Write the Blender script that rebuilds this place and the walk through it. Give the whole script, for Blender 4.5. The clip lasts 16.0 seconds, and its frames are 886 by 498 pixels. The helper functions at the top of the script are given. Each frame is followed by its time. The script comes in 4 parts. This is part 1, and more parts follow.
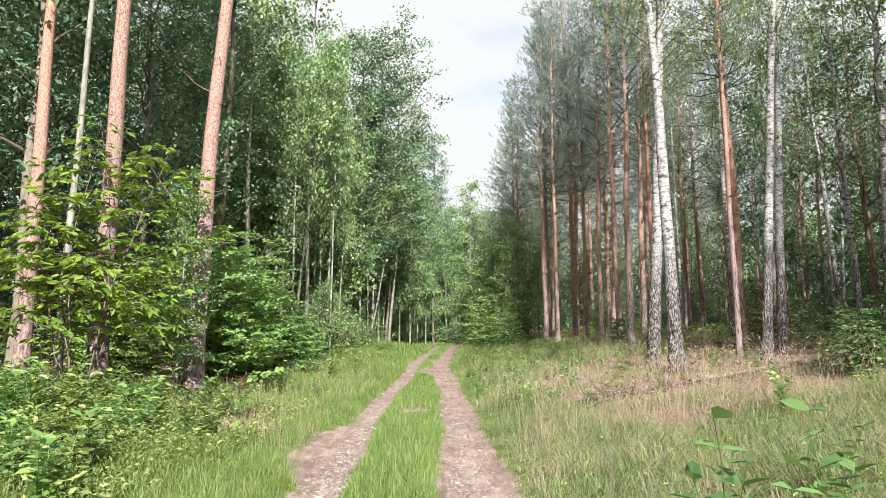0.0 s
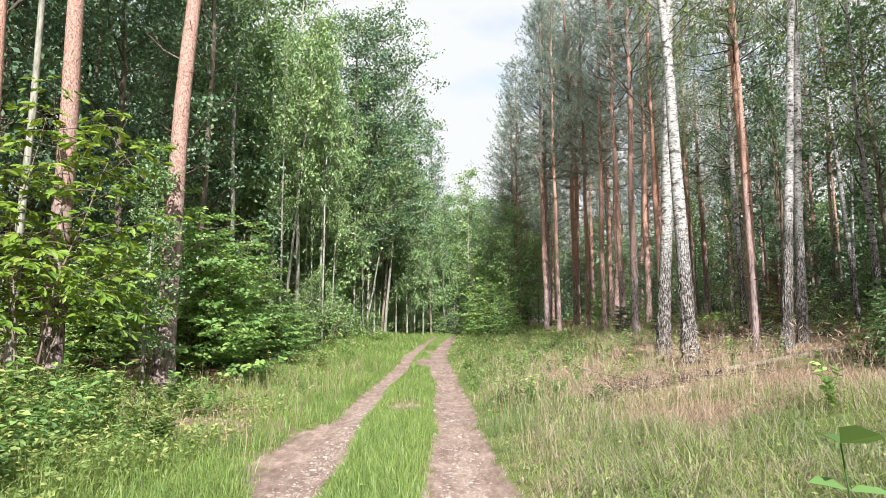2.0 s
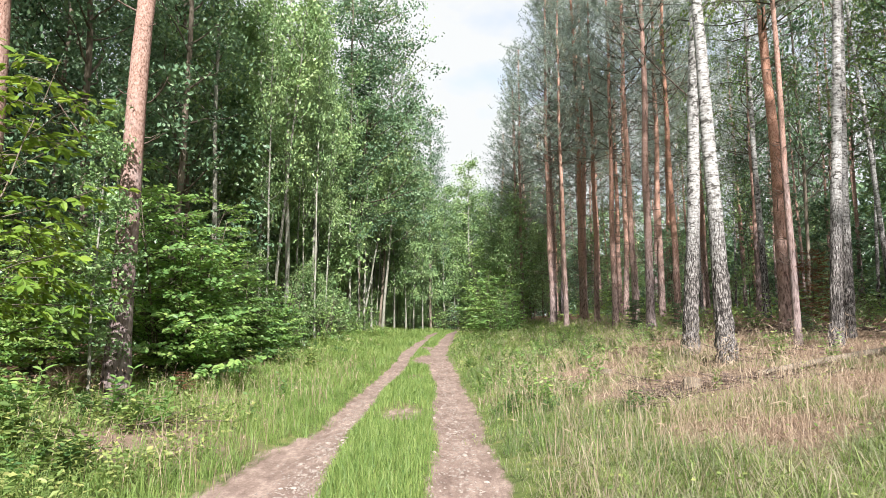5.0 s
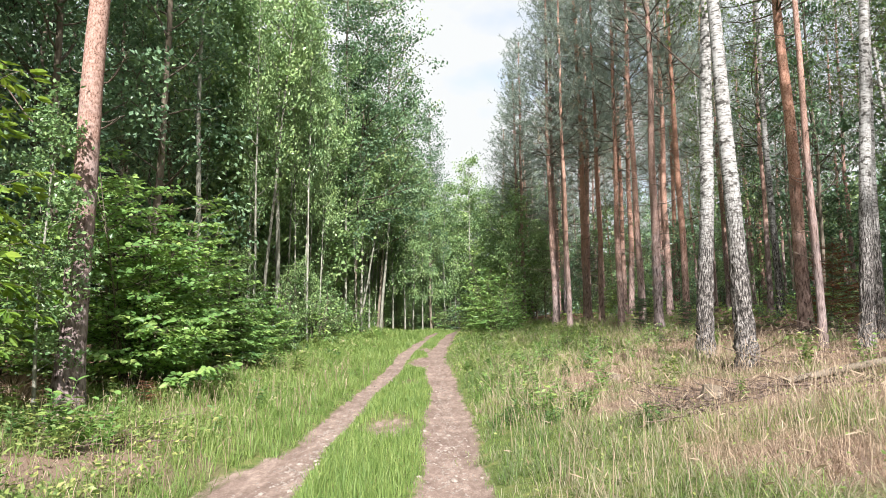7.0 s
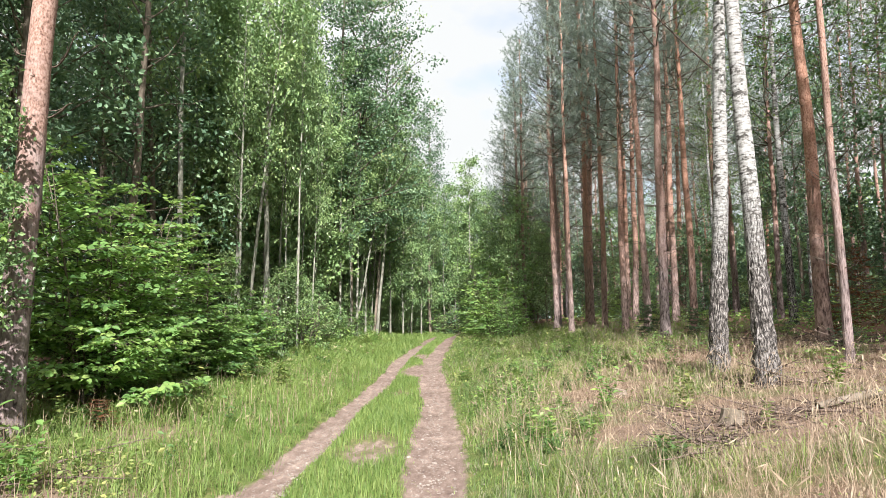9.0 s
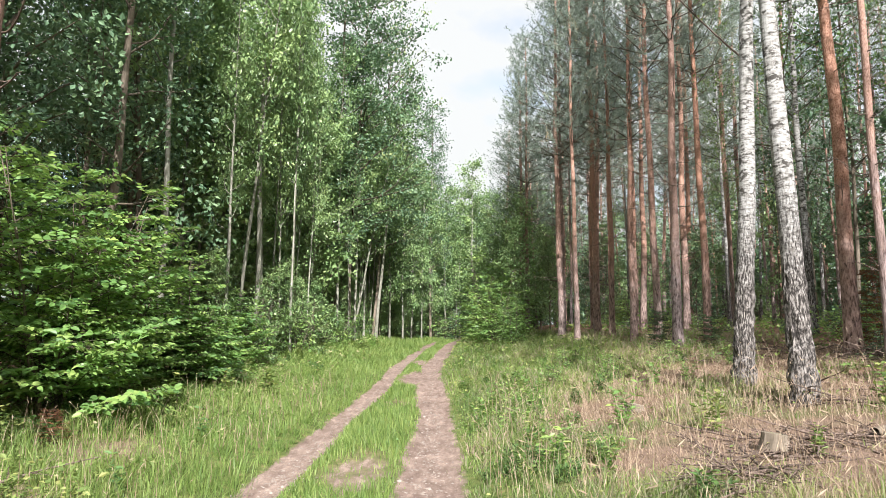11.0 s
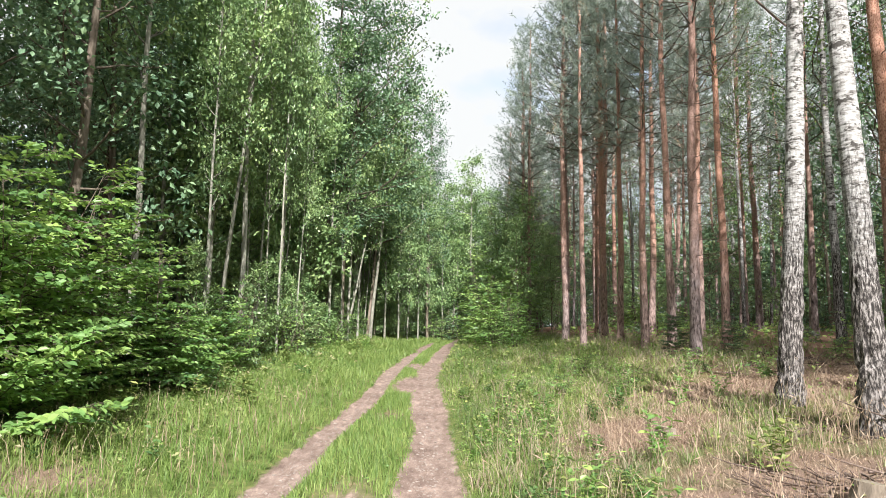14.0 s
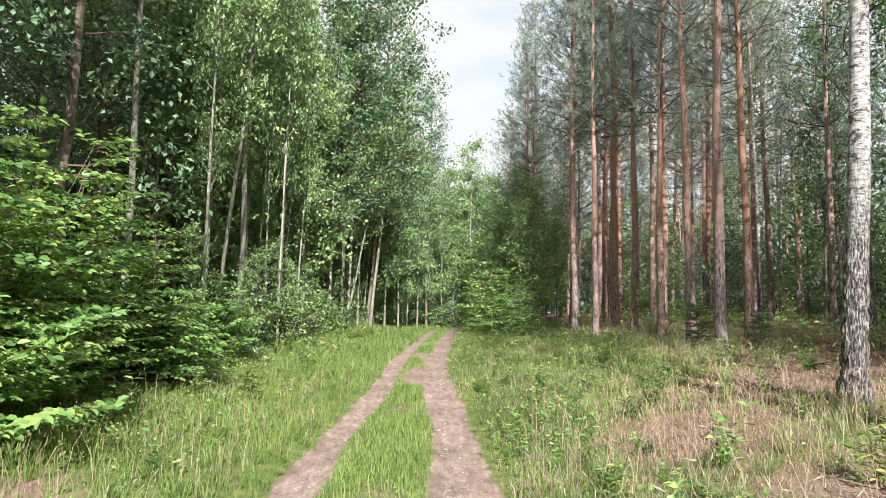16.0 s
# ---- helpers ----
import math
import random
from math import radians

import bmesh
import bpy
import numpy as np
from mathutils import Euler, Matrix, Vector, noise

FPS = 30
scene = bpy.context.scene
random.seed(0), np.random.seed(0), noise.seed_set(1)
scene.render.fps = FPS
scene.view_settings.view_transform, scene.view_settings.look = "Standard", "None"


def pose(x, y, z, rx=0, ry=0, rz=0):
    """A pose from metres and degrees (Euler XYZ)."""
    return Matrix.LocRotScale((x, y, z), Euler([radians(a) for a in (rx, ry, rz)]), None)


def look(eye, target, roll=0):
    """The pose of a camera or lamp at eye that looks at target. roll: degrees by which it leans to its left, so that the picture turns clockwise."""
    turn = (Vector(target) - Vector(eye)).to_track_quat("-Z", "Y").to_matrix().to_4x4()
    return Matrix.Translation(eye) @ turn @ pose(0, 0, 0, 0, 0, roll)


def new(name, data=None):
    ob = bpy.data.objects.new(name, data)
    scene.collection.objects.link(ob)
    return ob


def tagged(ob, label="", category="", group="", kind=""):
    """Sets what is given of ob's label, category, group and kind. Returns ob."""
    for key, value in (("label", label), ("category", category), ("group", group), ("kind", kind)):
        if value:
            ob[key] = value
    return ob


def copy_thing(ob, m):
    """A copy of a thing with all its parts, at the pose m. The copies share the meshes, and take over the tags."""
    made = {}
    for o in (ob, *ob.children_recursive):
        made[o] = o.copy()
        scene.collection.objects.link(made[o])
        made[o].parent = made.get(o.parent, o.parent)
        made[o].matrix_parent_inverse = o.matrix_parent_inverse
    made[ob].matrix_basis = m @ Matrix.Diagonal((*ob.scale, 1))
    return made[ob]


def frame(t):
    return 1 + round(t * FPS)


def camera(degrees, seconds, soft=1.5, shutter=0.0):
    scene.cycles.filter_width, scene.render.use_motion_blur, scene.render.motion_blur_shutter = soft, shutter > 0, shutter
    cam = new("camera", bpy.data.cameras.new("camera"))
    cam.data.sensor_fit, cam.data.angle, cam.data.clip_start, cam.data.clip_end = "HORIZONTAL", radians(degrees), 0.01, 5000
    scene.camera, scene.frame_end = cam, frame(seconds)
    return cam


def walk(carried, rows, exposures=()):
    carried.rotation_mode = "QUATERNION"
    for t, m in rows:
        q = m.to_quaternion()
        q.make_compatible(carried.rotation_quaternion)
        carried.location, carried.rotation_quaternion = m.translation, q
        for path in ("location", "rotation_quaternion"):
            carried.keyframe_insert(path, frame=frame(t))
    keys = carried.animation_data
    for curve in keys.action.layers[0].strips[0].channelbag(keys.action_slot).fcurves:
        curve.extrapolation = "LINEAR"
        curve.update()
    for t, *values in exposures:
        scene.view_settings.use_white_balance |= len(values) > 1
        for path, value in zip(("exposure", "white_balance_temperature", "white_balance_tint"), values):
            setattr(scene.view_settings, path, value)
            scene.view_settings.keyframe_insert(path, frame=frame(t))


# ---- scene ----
cam = camera(67.4, 16.0, soft=0.4)
EXPOSURE = 1.2
PATH = [
    (0, (0.032, -0.205, 1.233), (0.028, 1.773, 1.525), 0.3),
    (0.5, (0.032, 0.075, 1.248), (0.028, 2.055, 1.531), 0.3),
    (1, (0.122, 0.391, 1.235), (0.122, 2.372, 1.511), 0.2),
    (1.5, (0.185, 0.649, 1.236), (0.184, 2.63, 1.507), 0.0),
    (2, (0.132, 0.975, 1.215), (0.132, 2.957, 1.48), -0.0),
    (2.5, (0.123, 1.286, 1.226), (0.125, 3.271, 1.469), 0.0),
    (3, (0.191, 1.619, 1.229), (0.193, 3.605, 1.466), 0.1),
    (3.5, (0.182, 1.917, 1.211), (0.184, 3.903, 1.446), -0.1),
    (4, (0.133, 2.249, 1.225), (0.135, 4.234, 1.467), -0.1),
    (4.2, (0.116, 2.359, 1.233), (0.118, 4.344, 1.477), -0.0),
    (6.3, (0.155, 3.407, 1.221), (0.153, 5.391, 1.479), -0.5),
    (6.5, (0.195, 3.538, 1.243), (0.192, 5.522, 1.496), -0.3),
    (7, (0.293, 3.812, 1.285), (0.287, 5.796, 1.535), -0.5),
    (7.5, (0.294, 4.06, 1.27), (0.286, 6.044, 1.519), -0.7),
    (8, (0.267, 4.299, 1.359), (0.258, 6.283, 1.606), -0.6),
    (8.5, (0.377, 4.588, 1.383), (0.37, 6.572, 1.635), -0.4),
    (9, (0.492, 4.837, 1.452), (0.48, 6.821, 1.707), -0.3),
    (9.2, (0.471, 4.953, 1.446), (0.46, 6.937, 1.701), -0.1),
    (11.3, (0.53, 6.086, 1.494), (0.511, 8.067, 1.766), 0.5),
    (11.5, (0.491, 6.211, 1.507), (0.475, 8.192, 1.781), 0.4),
    (12, (0.468, 6.44, 1.554), (0.451, 8.42, 1.83), 0.7),
    (12.5, (0.547, 6.704, 1.578), (0.531, 8.684, 1.857), 0.7),
    (13, (0.568, 6.909, 1.604), (0.549, 8.89, 1.878), 0.9),
    (13.5, (0.479, 7.186, 1.591), (0.466, 9.167, 1.864), 1.1),
    (14, (0.459, 7.424, 1.609), (0.448, 9.406, 1.875), 1.3),
    (14.5, (0.442, 7.668, 1.639), (0.432, 9.651, 1.897), 1.3),
    (15, (0.404, 7.884, 1.615), (0.394, 9.869, 1.858), 1.1),
    (15.5, (0.163, 8.139, 1.613), (0.164, 10.125, 1.849), 1.3),
    (16, (-0.019, 8.389, 1.642), (-0.009, 10.376, 1.871), 1.4),
]
walk(cam, [(t, look(eye, target, roll)) for t, eye, target, roll in PATH], exposures=[(0.0, EXPOSURE), (16.0, EXPOSURE)])

# ---- world and sun ----
SUN_EL, SUN_AZ = 36.0, 172.0          # degrees; azimuth clockwise from +y
SUN_TO = Vector((math.sin(radians(SUN_AZ)) * math.cos(radians(SUN_EL)), math.cos(radians(SUN_AZ)) * math.cos(radians(SUN_EL)), math.sin(radians(SUN_EL))))
world = bpy.data.worlds.new("sky")
scene.world = world
world.use_nodes = True
wn, wl = world.node_tree.nodes, world.node_tree.links
wn.clear()
sky = wn.new("ShaderNodeTexSky")
sky.sky_type, sky.sun_disc = "NISHITA", False
sky.sun_elevation, sky.sun_rotation = radians(SUN_EL), radians(SUN_AZ)
sky.air_density, sky.dust_density = 1.0, 1.5
w_sky = wn.new("ShaderNodeBackground")
w_sky.inputs["Strength"].default_value = 0.13
w_cloud = wn.new("ShaderNodeBackground")
w_cloud.inputs["Color"].default_value = (0.97, 0.99, 1.0, 1)
w_cloud.inputs["Strength"].default_value = 0.43
w_tc = wn.new("ShaderNodeTexCoord")
w_map = wn.new("ShaderNodeMapping")
w_map.inputs["Scale"].default_value = (1.6, 1.6, 3.2)
w_noise = wn.new("ShaderNodeTexNoise")
w_noise.inputs["Scale"].default_value = 2.2
w_noise.inputs["Detail"].default_value = 6.0
w_ramp = wn.new("ShaderNodeValToRGB")
w_ramp.color_ramp.elements[0].position, w_ramp.color_ramp.elements[1].position = 0.32, 0.5
w_ramp.color_ramp.elements[0].color = (0.35, 0.35, 0.35, 1)
w_mix = wn.new("ShaderNodeMixShader")
w_out = wn.new("ShaderNodeOutputWorld")
wl.new(sky.outputs["Color"], w_sky.inputs["Color"])
wl.new(w_tc.outputs["Generated"], w_map.inputs["Vector"])
wl.new(w_map.outputs["Vector"], w_noise.inputs["Vector"])
wl.new(w_noise.outputs["Fac"], w_ramp.inputs["Fac"])
wl.new(w_ramp.outputs["Color"], w_mix.inputs["Fac"])
wl.new(w_sky.outputs["Background"], w_mix.inputs[1])
wl.new(w_cloud.outputs["Background"], w_mix.inputs[2])
wl.new(w_mix.outputs["Shader"], w_out.inputs["Surface"])
sun = new("sun", bpy.data.lights.new("sun", "SUN"))
sun.data.energy, sun.data.angle, sun.data.color = 5.0, radians(0.7), (1.0, 0.965, 0.93)
sun.matrix_world = look(SUN_TO * 50, (0, 0, 0))


# ---- materials ----
def material(name):
    m = bpy.data.materials.new(name)
    m.use_nodes = True
    nt = m.node_tree
    return m, nt.nodes, nt.links, nt.nodes["Principled BSDF"], nt.nodes["Material Output"]


def ramp(nodes, stops):
    r = nodes.new("ShaderNodeValToRGB")
    e = r.color_ramp.elements
    while len(e) < len(stops):
        e.new(0.5)
    for k, (p, c) in enumerate(stops):
        e[k].position, e[k].color = p, (*c, 1)
    return r


def tex(nodes, links, scale, detail=4.0, rough=0.55, stretch=(1, 1, 1), coord="Object"):
    tc = nodes.new("ShaderNodeTexCoord")
    mp = nodes.new("ShaderNodeMapping")
    mp.inputs["Scale"].default_value = stretch
    n = nodes.new("ShaderNodeTexNoise")
    n.inputs["Scale"].default_value, n.inputs["Detail"].default_value, n.inputs["Roughness"].default_value = scale, detail, rough
    links.new(tc.outputs[coord], mp.inputs["Vector"])
    links.new(mp.outputs["Vector"], n.inputs["Vector"])
    return n


def mixc(nodes, links, fac, a, b, blend="MIX"):
    m = nodes.new("ShaderNodeMix")
    m.data_type, m.blend_type = "RGBA", blend
    for sock, v in ((m.inputs[0], fac), (m.inputs[6], a), (m.inputs[7], b)):
        if isinstance(v, (int, float)):
            sock.default_value = v
        elif isinstance(v, tuple):
            sock.default_value = (*v, 1)
        else:
            links.new(v, sock)
    return m.outputs[2]


def bump(nodes, links, height, bsdf, strength=0.5, dist=0.02):
    b = nodes.new("ShaderNodeBump")
    b.inputs["Strength"].default_value, b.inputs["Distance"].default_value = strength, dist
    links.new(height, b.inputs["Height"])
    links.new(b.outputs["Normal"], bsdf.inputs["Normal"])


def math_node(nodes, links, op, a, b=None, clamp=False):
    m = nodes.new("ShaderNodeMath")
    m.operation, m.use_clamp = op, clamp
    for k, v in enumerate((a, b)):
        if v is None:
            continue
        if isinstance(v, (int, float)):
            m.inputs[k].default_value = v
        else:
            links.new(v, m.inputs[k])
    return m.outputs[0]


def attr(nodes, name):
    a = nodes.new("ShaderNodeAttribute")
    a.attribute_name = name
    return a.outputs["Fac"]


def leaf_material(name, stops, through_colour, thin=0.35, rough=0.5, spec=0.35):
    """Leaves: colour by each leaf's own tone, light passing through the blade."""
    m, n, l, b, out = material(name)
    r = ramp(n, stops)
    tone = attr(n, "tone")
    info = n.new("ShaderNodeObjectInfo")
    shift = math_node(n, l, "MULTIPLY", math_node(n, l, "SUBTRACT", info.outputs["Random"], 0.5), 0.3)
    l.new(math_node(n, l, "ADD", tone, shift, True), r.inputs["Fac"])
    l.new(r.outputs["Color"], b.inputs["Base Color"])
    b.inputs["Roughness"].default_value = rough
    b.inputs["Specular IOR Level"].default_value = spec
    t = n.new("ShaderNodeBsdfTranslucent")
    l.new(mixc(n, l, 0.5, r.outputs["Color"], through_colour), t.inputs["Color"])
    mx = n.new("ShaderNodeMixShader")
    mx.inputs["Fac"].default_value = thin
    l.new(b.outputs["BSDF"], mx.inputs[1])
    l.new(t.outputs["BSDF"], mx.inputs[2])
    l.new(mx.outputs["Shader"], out.inputs["Surface"])
    return m


M_OAK = leaf_material("oak_leaf", [(0.0, (0.045, 0.095, 0.055)), (0.5, (0.12, 0.21, 0.12)), (0.92, (0.22, 0.33, 0.17)), (1.0, (0.29, 0.34, 0.15))], (0.17, 0.30, 0.08), 0.18, 0.44, 0.45)
M_YOUNG = leaf_material("young_leaf", [(0.0, (0.075, 0.15, 0.065)), (0.5, (0.20, 0.315, 0.13)), (1.0, (0.36, 0.47, 0.19))], (0.28, 0.42, 0.12), 0.25, 0.38, 0.5)
M_BUSH = leaf_material("bush_leaf", [(0.0, (0.06, 0.14, 0.055)), (0.5, (0.19, 0.34, 0.10)), (1.0, (0.39, 0.51, 0.155))], (0.36, 0.52, 0.09), 0.42, 0.42, 0.45)
M_ELDER = leaf_material("maple_leaf", [(0.0, (0.10, 0.20, 0.03)), (0.6, (0.20, 0.31, 0.045)), (1.0, (0.36, 0.42, 0.07))], (0.40, 0.48, 0.06), 0.4)
M_BIRCHLEAF = leaf_material("birch_leaf", [(0.0, (0.07, 0.13, 0.05)), (0.6, (0.14, 0.22, 0.075)), (1.0, (0.25, 0.32, 0.10))], (0.25, 0.36, 0.08), 0.4)
M_NEEDLE = leaf_material("pine_needle", [(0.0, (0.13, 0.175, 0.15)), (0.5, (0.25, 0.305, 0.26)), (0.95, (0.39, 0.44, 0.37)), (1.0, (0.40, 0.30, 0.18))], (0.31, 0.37, 0.28), 0.48, 0.5)
M_DEADNEEDLE = leaf_material("dead_needle", [(0.0, (0.12, 0.055, 0.03)), (1.0, (0.25, 0.12, 0.065))], (0.3, 0.12, 0.05), 0.2, 0.8, 0.1)
M_SPRUCE = leaf_material("spruce_needle", [(0.0, (0.035, 0.075, 0.035)), (1.0, (0.10, 0.18, 0.07))], (0.08, 0.14, 0.04), 0.2)
M_WEED = leaf_material("weed_leaf", [(0.0, (0.085, 0.15, 0.045)), (0.6, (0.195, 0.27, 0.08)), (1.0, (0.37, 0.39, 0.14))], (0.28, 0.38, 0.06), 0.35)
M_DARKWEED = leaf_material("dark_weed_leaf", [(0.0, (0.055, 0.12, 0.04)), (1.0, (0.14, 0.25, 0.08))], (0.2, 0.3, 0.05), 0.3)
M_GRASS = leaf_material("green_grass", [(0.0, (0.085, 0.155, 0.045)), (0.5, (0.195, 0.285, 0.08)), (0.85, (0.32, 0.375, 0.13)), (1.0, (0.43, 0.38, 0.23))], (0.3, 0.42, 0.07), 0.35)
M_VERGE = leaf_material("verge_grass", [(0.0, (0.10, 0.15, 0.07)), (0.4, (0.205, 0.23, 0.125)), (0.7, (0.34, 0.295, 0.215)), (1.0, (0.44, 0.325, 0.27))], (0.34, 0.38, 0.1), 0.35)
M_STRAW = leaf_material("dry_grass", [(0.0, (0.20, 0.138, 0.10)), (0.6, (0.37, 0.272, 0.20)), (1.0, (0.50, 0.405, 0.305))], (0.45, 0.34, 0.18), 0.25, 0.7, 0.2)


def pine_bark_material():
    m, n, l, b, out = material("pine_bark")
    tc = n.new("ShaderNodeTexCoord")
    sep = n.new("ShaderNodeSeparateXYZ")
    l.new(tc.outputs["Object"], sep.inputs[0])
    wob = tex(n, l, 2.2, 3.0)
    h = math_node(n, l, "ADD", math_node(n, l, "MULTIPLY", sep.outputs["Z"], 0.16), math_node(n, l, "MULTIPLY", math_node(n, l, "SUBTRACT", wob.outputs["Fac"], 0.5), 0.9))
    zone = ramp(n, [(0.25, (0, 0, 0)), (0.75, (1, 1, 1))])
    l.new(h, zone.inputs["Fac"])
    plate = tex(n, l, 16.0, 6.0, 0.66, (1.4, 1.4, 0.4))
    flake = tex(n, l, 38.0, 6.0, 0.7, (1.2, 1.2, 0.6))
    low = ramp(n, [(0.36, (0.045, 0.032, 0.03)), (0.46, (0.20, 0.148, 0.138)), (0.62, (0.37, 0.29, 0.275))])
    high = ramp(n, [(0.36, (0.10, 0.053, 0.042)), (0.46, (0.32, 0.185, 0.14)), (0.62, (0.50, 0.34, 0.285))])
    l.new(plate.outputs["Fac"], low.inputs["Fac"])
    l.new(flake.outputs["Fac"], high.inputs["Fac"])
    c = mixc(n, l, zone.outputs["Color"], low.outputs["Color"], high.outputs["Color"])
    info = n.new("ShaderNodeObjectInfo")
    tint = ramp(n, [(0.0, (0.72, 0.80, 0.88)), (0.35, (0.9, 0.92, 0.95)), (0.6, (1, 1, 1)), (1.0, (1.05, 0.88, 0.76))])
    l.new(info.outputs["Random"], tint.inputs["Fac"])
    c = mixc(n, l, 0.85, c, tint.outputs["Color"], "MULTIPLY")
    l.new(c, b.inputs["Base Color"])
    b.inputs["Roughness"].default_value = 0.88
    b.inputs["Specular IOR Level"].default_value = 0.2
    bump(n, l, math_node(n, l, "ADD", plate.outputs["Fac"], math_node(n, l, "MULTIPLY", flake.outputs["Fac"], 0.4)), b, 0.7, 0.015)
    return m


def birch_bark_material():
    m, n, l, b, out = material("birch_bark")
    tc = n.new("ShaderNodeTexCoord")
    sep = n.new("ShaderNodeSeparateXYZ")
    l.new(tc.outputs["Object"], sep.inputs[0])
    lent = tex(n, l, 9.0, 5.0, 0.68, (1.0, 1.0, 3.2))
    patch = tex(n, l, 5.0, 5.0, 0.65, (1.4, 1.4, 2.2))
    rough = tex(n, l, 26.0, 6.0, 0.7, (1.7, 1.7, 0.4))
    white = ramp(n, [(0.35, (0.04, 0.037, 0.034)), (0.42, (0.20, 0.19, 0.18)), (0.52, (0.35, 0.345, 0.34)), (0.75, (0.52, 0.515, 0.51))])
    l.new(lent.outputs["Fac"], white.inputs["Fac"])
    pr = ramp(n, [(0.56, (0, 0, 0)), (0.60, (1, 1, 1))])
    l.new(patch.outputs["Fac"], pr.inputs["Fac"])
    c = mixc(n, l, pr.outputs["Color"], white.outputs["Color"], (0.06, 0.055, 0.05))
    plates = ramp(n, [(0.45, (0.022, 0.019, 0.018)), (0.51, (0.11, 0.098, 0.092)), (0.60, (0.30, 0.275, 0.265))])
    l.new(rough.outputs["Fac"], plates.inputs["Fac"])
    foot = ramp(n, [(0.35, (1, 1, 1)), (0.62, (0, 0, 0))])
    l.new(math_node(n, l, "ADD", math_node(n, l, "MULTIPLY", sep.outputs["Z"], 0.16), math_node(n, l, "MULTIPLY", math_node(n, l, "SUBTRACT", rough.outputs["Fac"], 0.4), 0.9)), foot.inputs["Fac"])
    c = mixc(n, l, foot.outputs["Color"], c, plates.outputs["Color"])
    l.new(c, b.inputs["Base Color"])
    b.inputs["Roughness"].default_value = 0.7
    b.inputs["Specular IOR Level"].default_value = 0.25
    bump(n, l, math_node(n, l, "ADD", math_node(n, l, "MULTIPLY", lent.outputs["Fac"], 0.35), rough.outputs["Fac"]), b, 0.6, 0.02)
    return m


def bark_material(name, stops, scale=14.0):
    m, n, l, b, out = material(name)
    t1 = tex(n, l, scale, 5.0, 0.6, (1.5, 1.5, 0.35))
    t2 = tex(n, l, 1.3, 3.0)
    r = ramp(n, stops)
    l.new(math_node(n, l, "ADD", math_node(n, l, "MULTIPLY", t1.outputs["Fac"], 0.6), math_node(n, l, "MULTIPLY", t2.outputs["Fac"], 0.4)), r.inputs["Fac"])
    info = n.new("ShaderNodeObjectInfo")
    tint = ramp(n, [(0.0, (0.6, 0.6, 0.58)), (1.0, (1.0, 1.0, 1.0))])
    l.new(info.outputs["Random"], tint.inputs["Fac"])
    l.new(mixc(n, l, 1.0, r.outputs["Color"], tint.outputs["Color"], "MULTIPLY"), b.inputs["Base Color"])
    b.inputs["Roughness"].default_value = 0.9
    b.inputs["Specular IOR Level"].default_value = 0.2
    bump(n, l, t1.outputs["Fac"], b, 0.6, 0.015)
    return m


M_PINE, M_BIRCH = pine_bark_material(), birch_bark_material()
M_PALE = bark_material("pale_bark", [(0.36, (0.12, 0.115, 0.095)), (0.5, (0.32, 0.315, 0.265)), (0.64, (0.48, 0.475, 0.42))])
M_GREYBARK = bark_material("grey_bark", [(0.3, (0.08, 0.065, 0.05)), (0.5, (0.20, 0.165, 0.13)), (0.7, (0.34, 0.29, 0.24))])
M_TWIG = bark_material("dead_twig", [(0.36, (0.07, 0.05, 0.042)), (0.5, (0.17, 0.125, 0.105)), (0.64, (0.31, 0.25, 0.22))], 25)
M_LIMB = bark_material("limb_bark", [(0.3, (0.06, 0.05, 0.04)), (0.7, (0.20, 0.17, 0.13))], 18)
M_WOOD = bark_material("cut_wood", [(0.3, (0.24, 0.20, 0.15)), (0.7, (0.46, 0.40, 0.32))], 30)


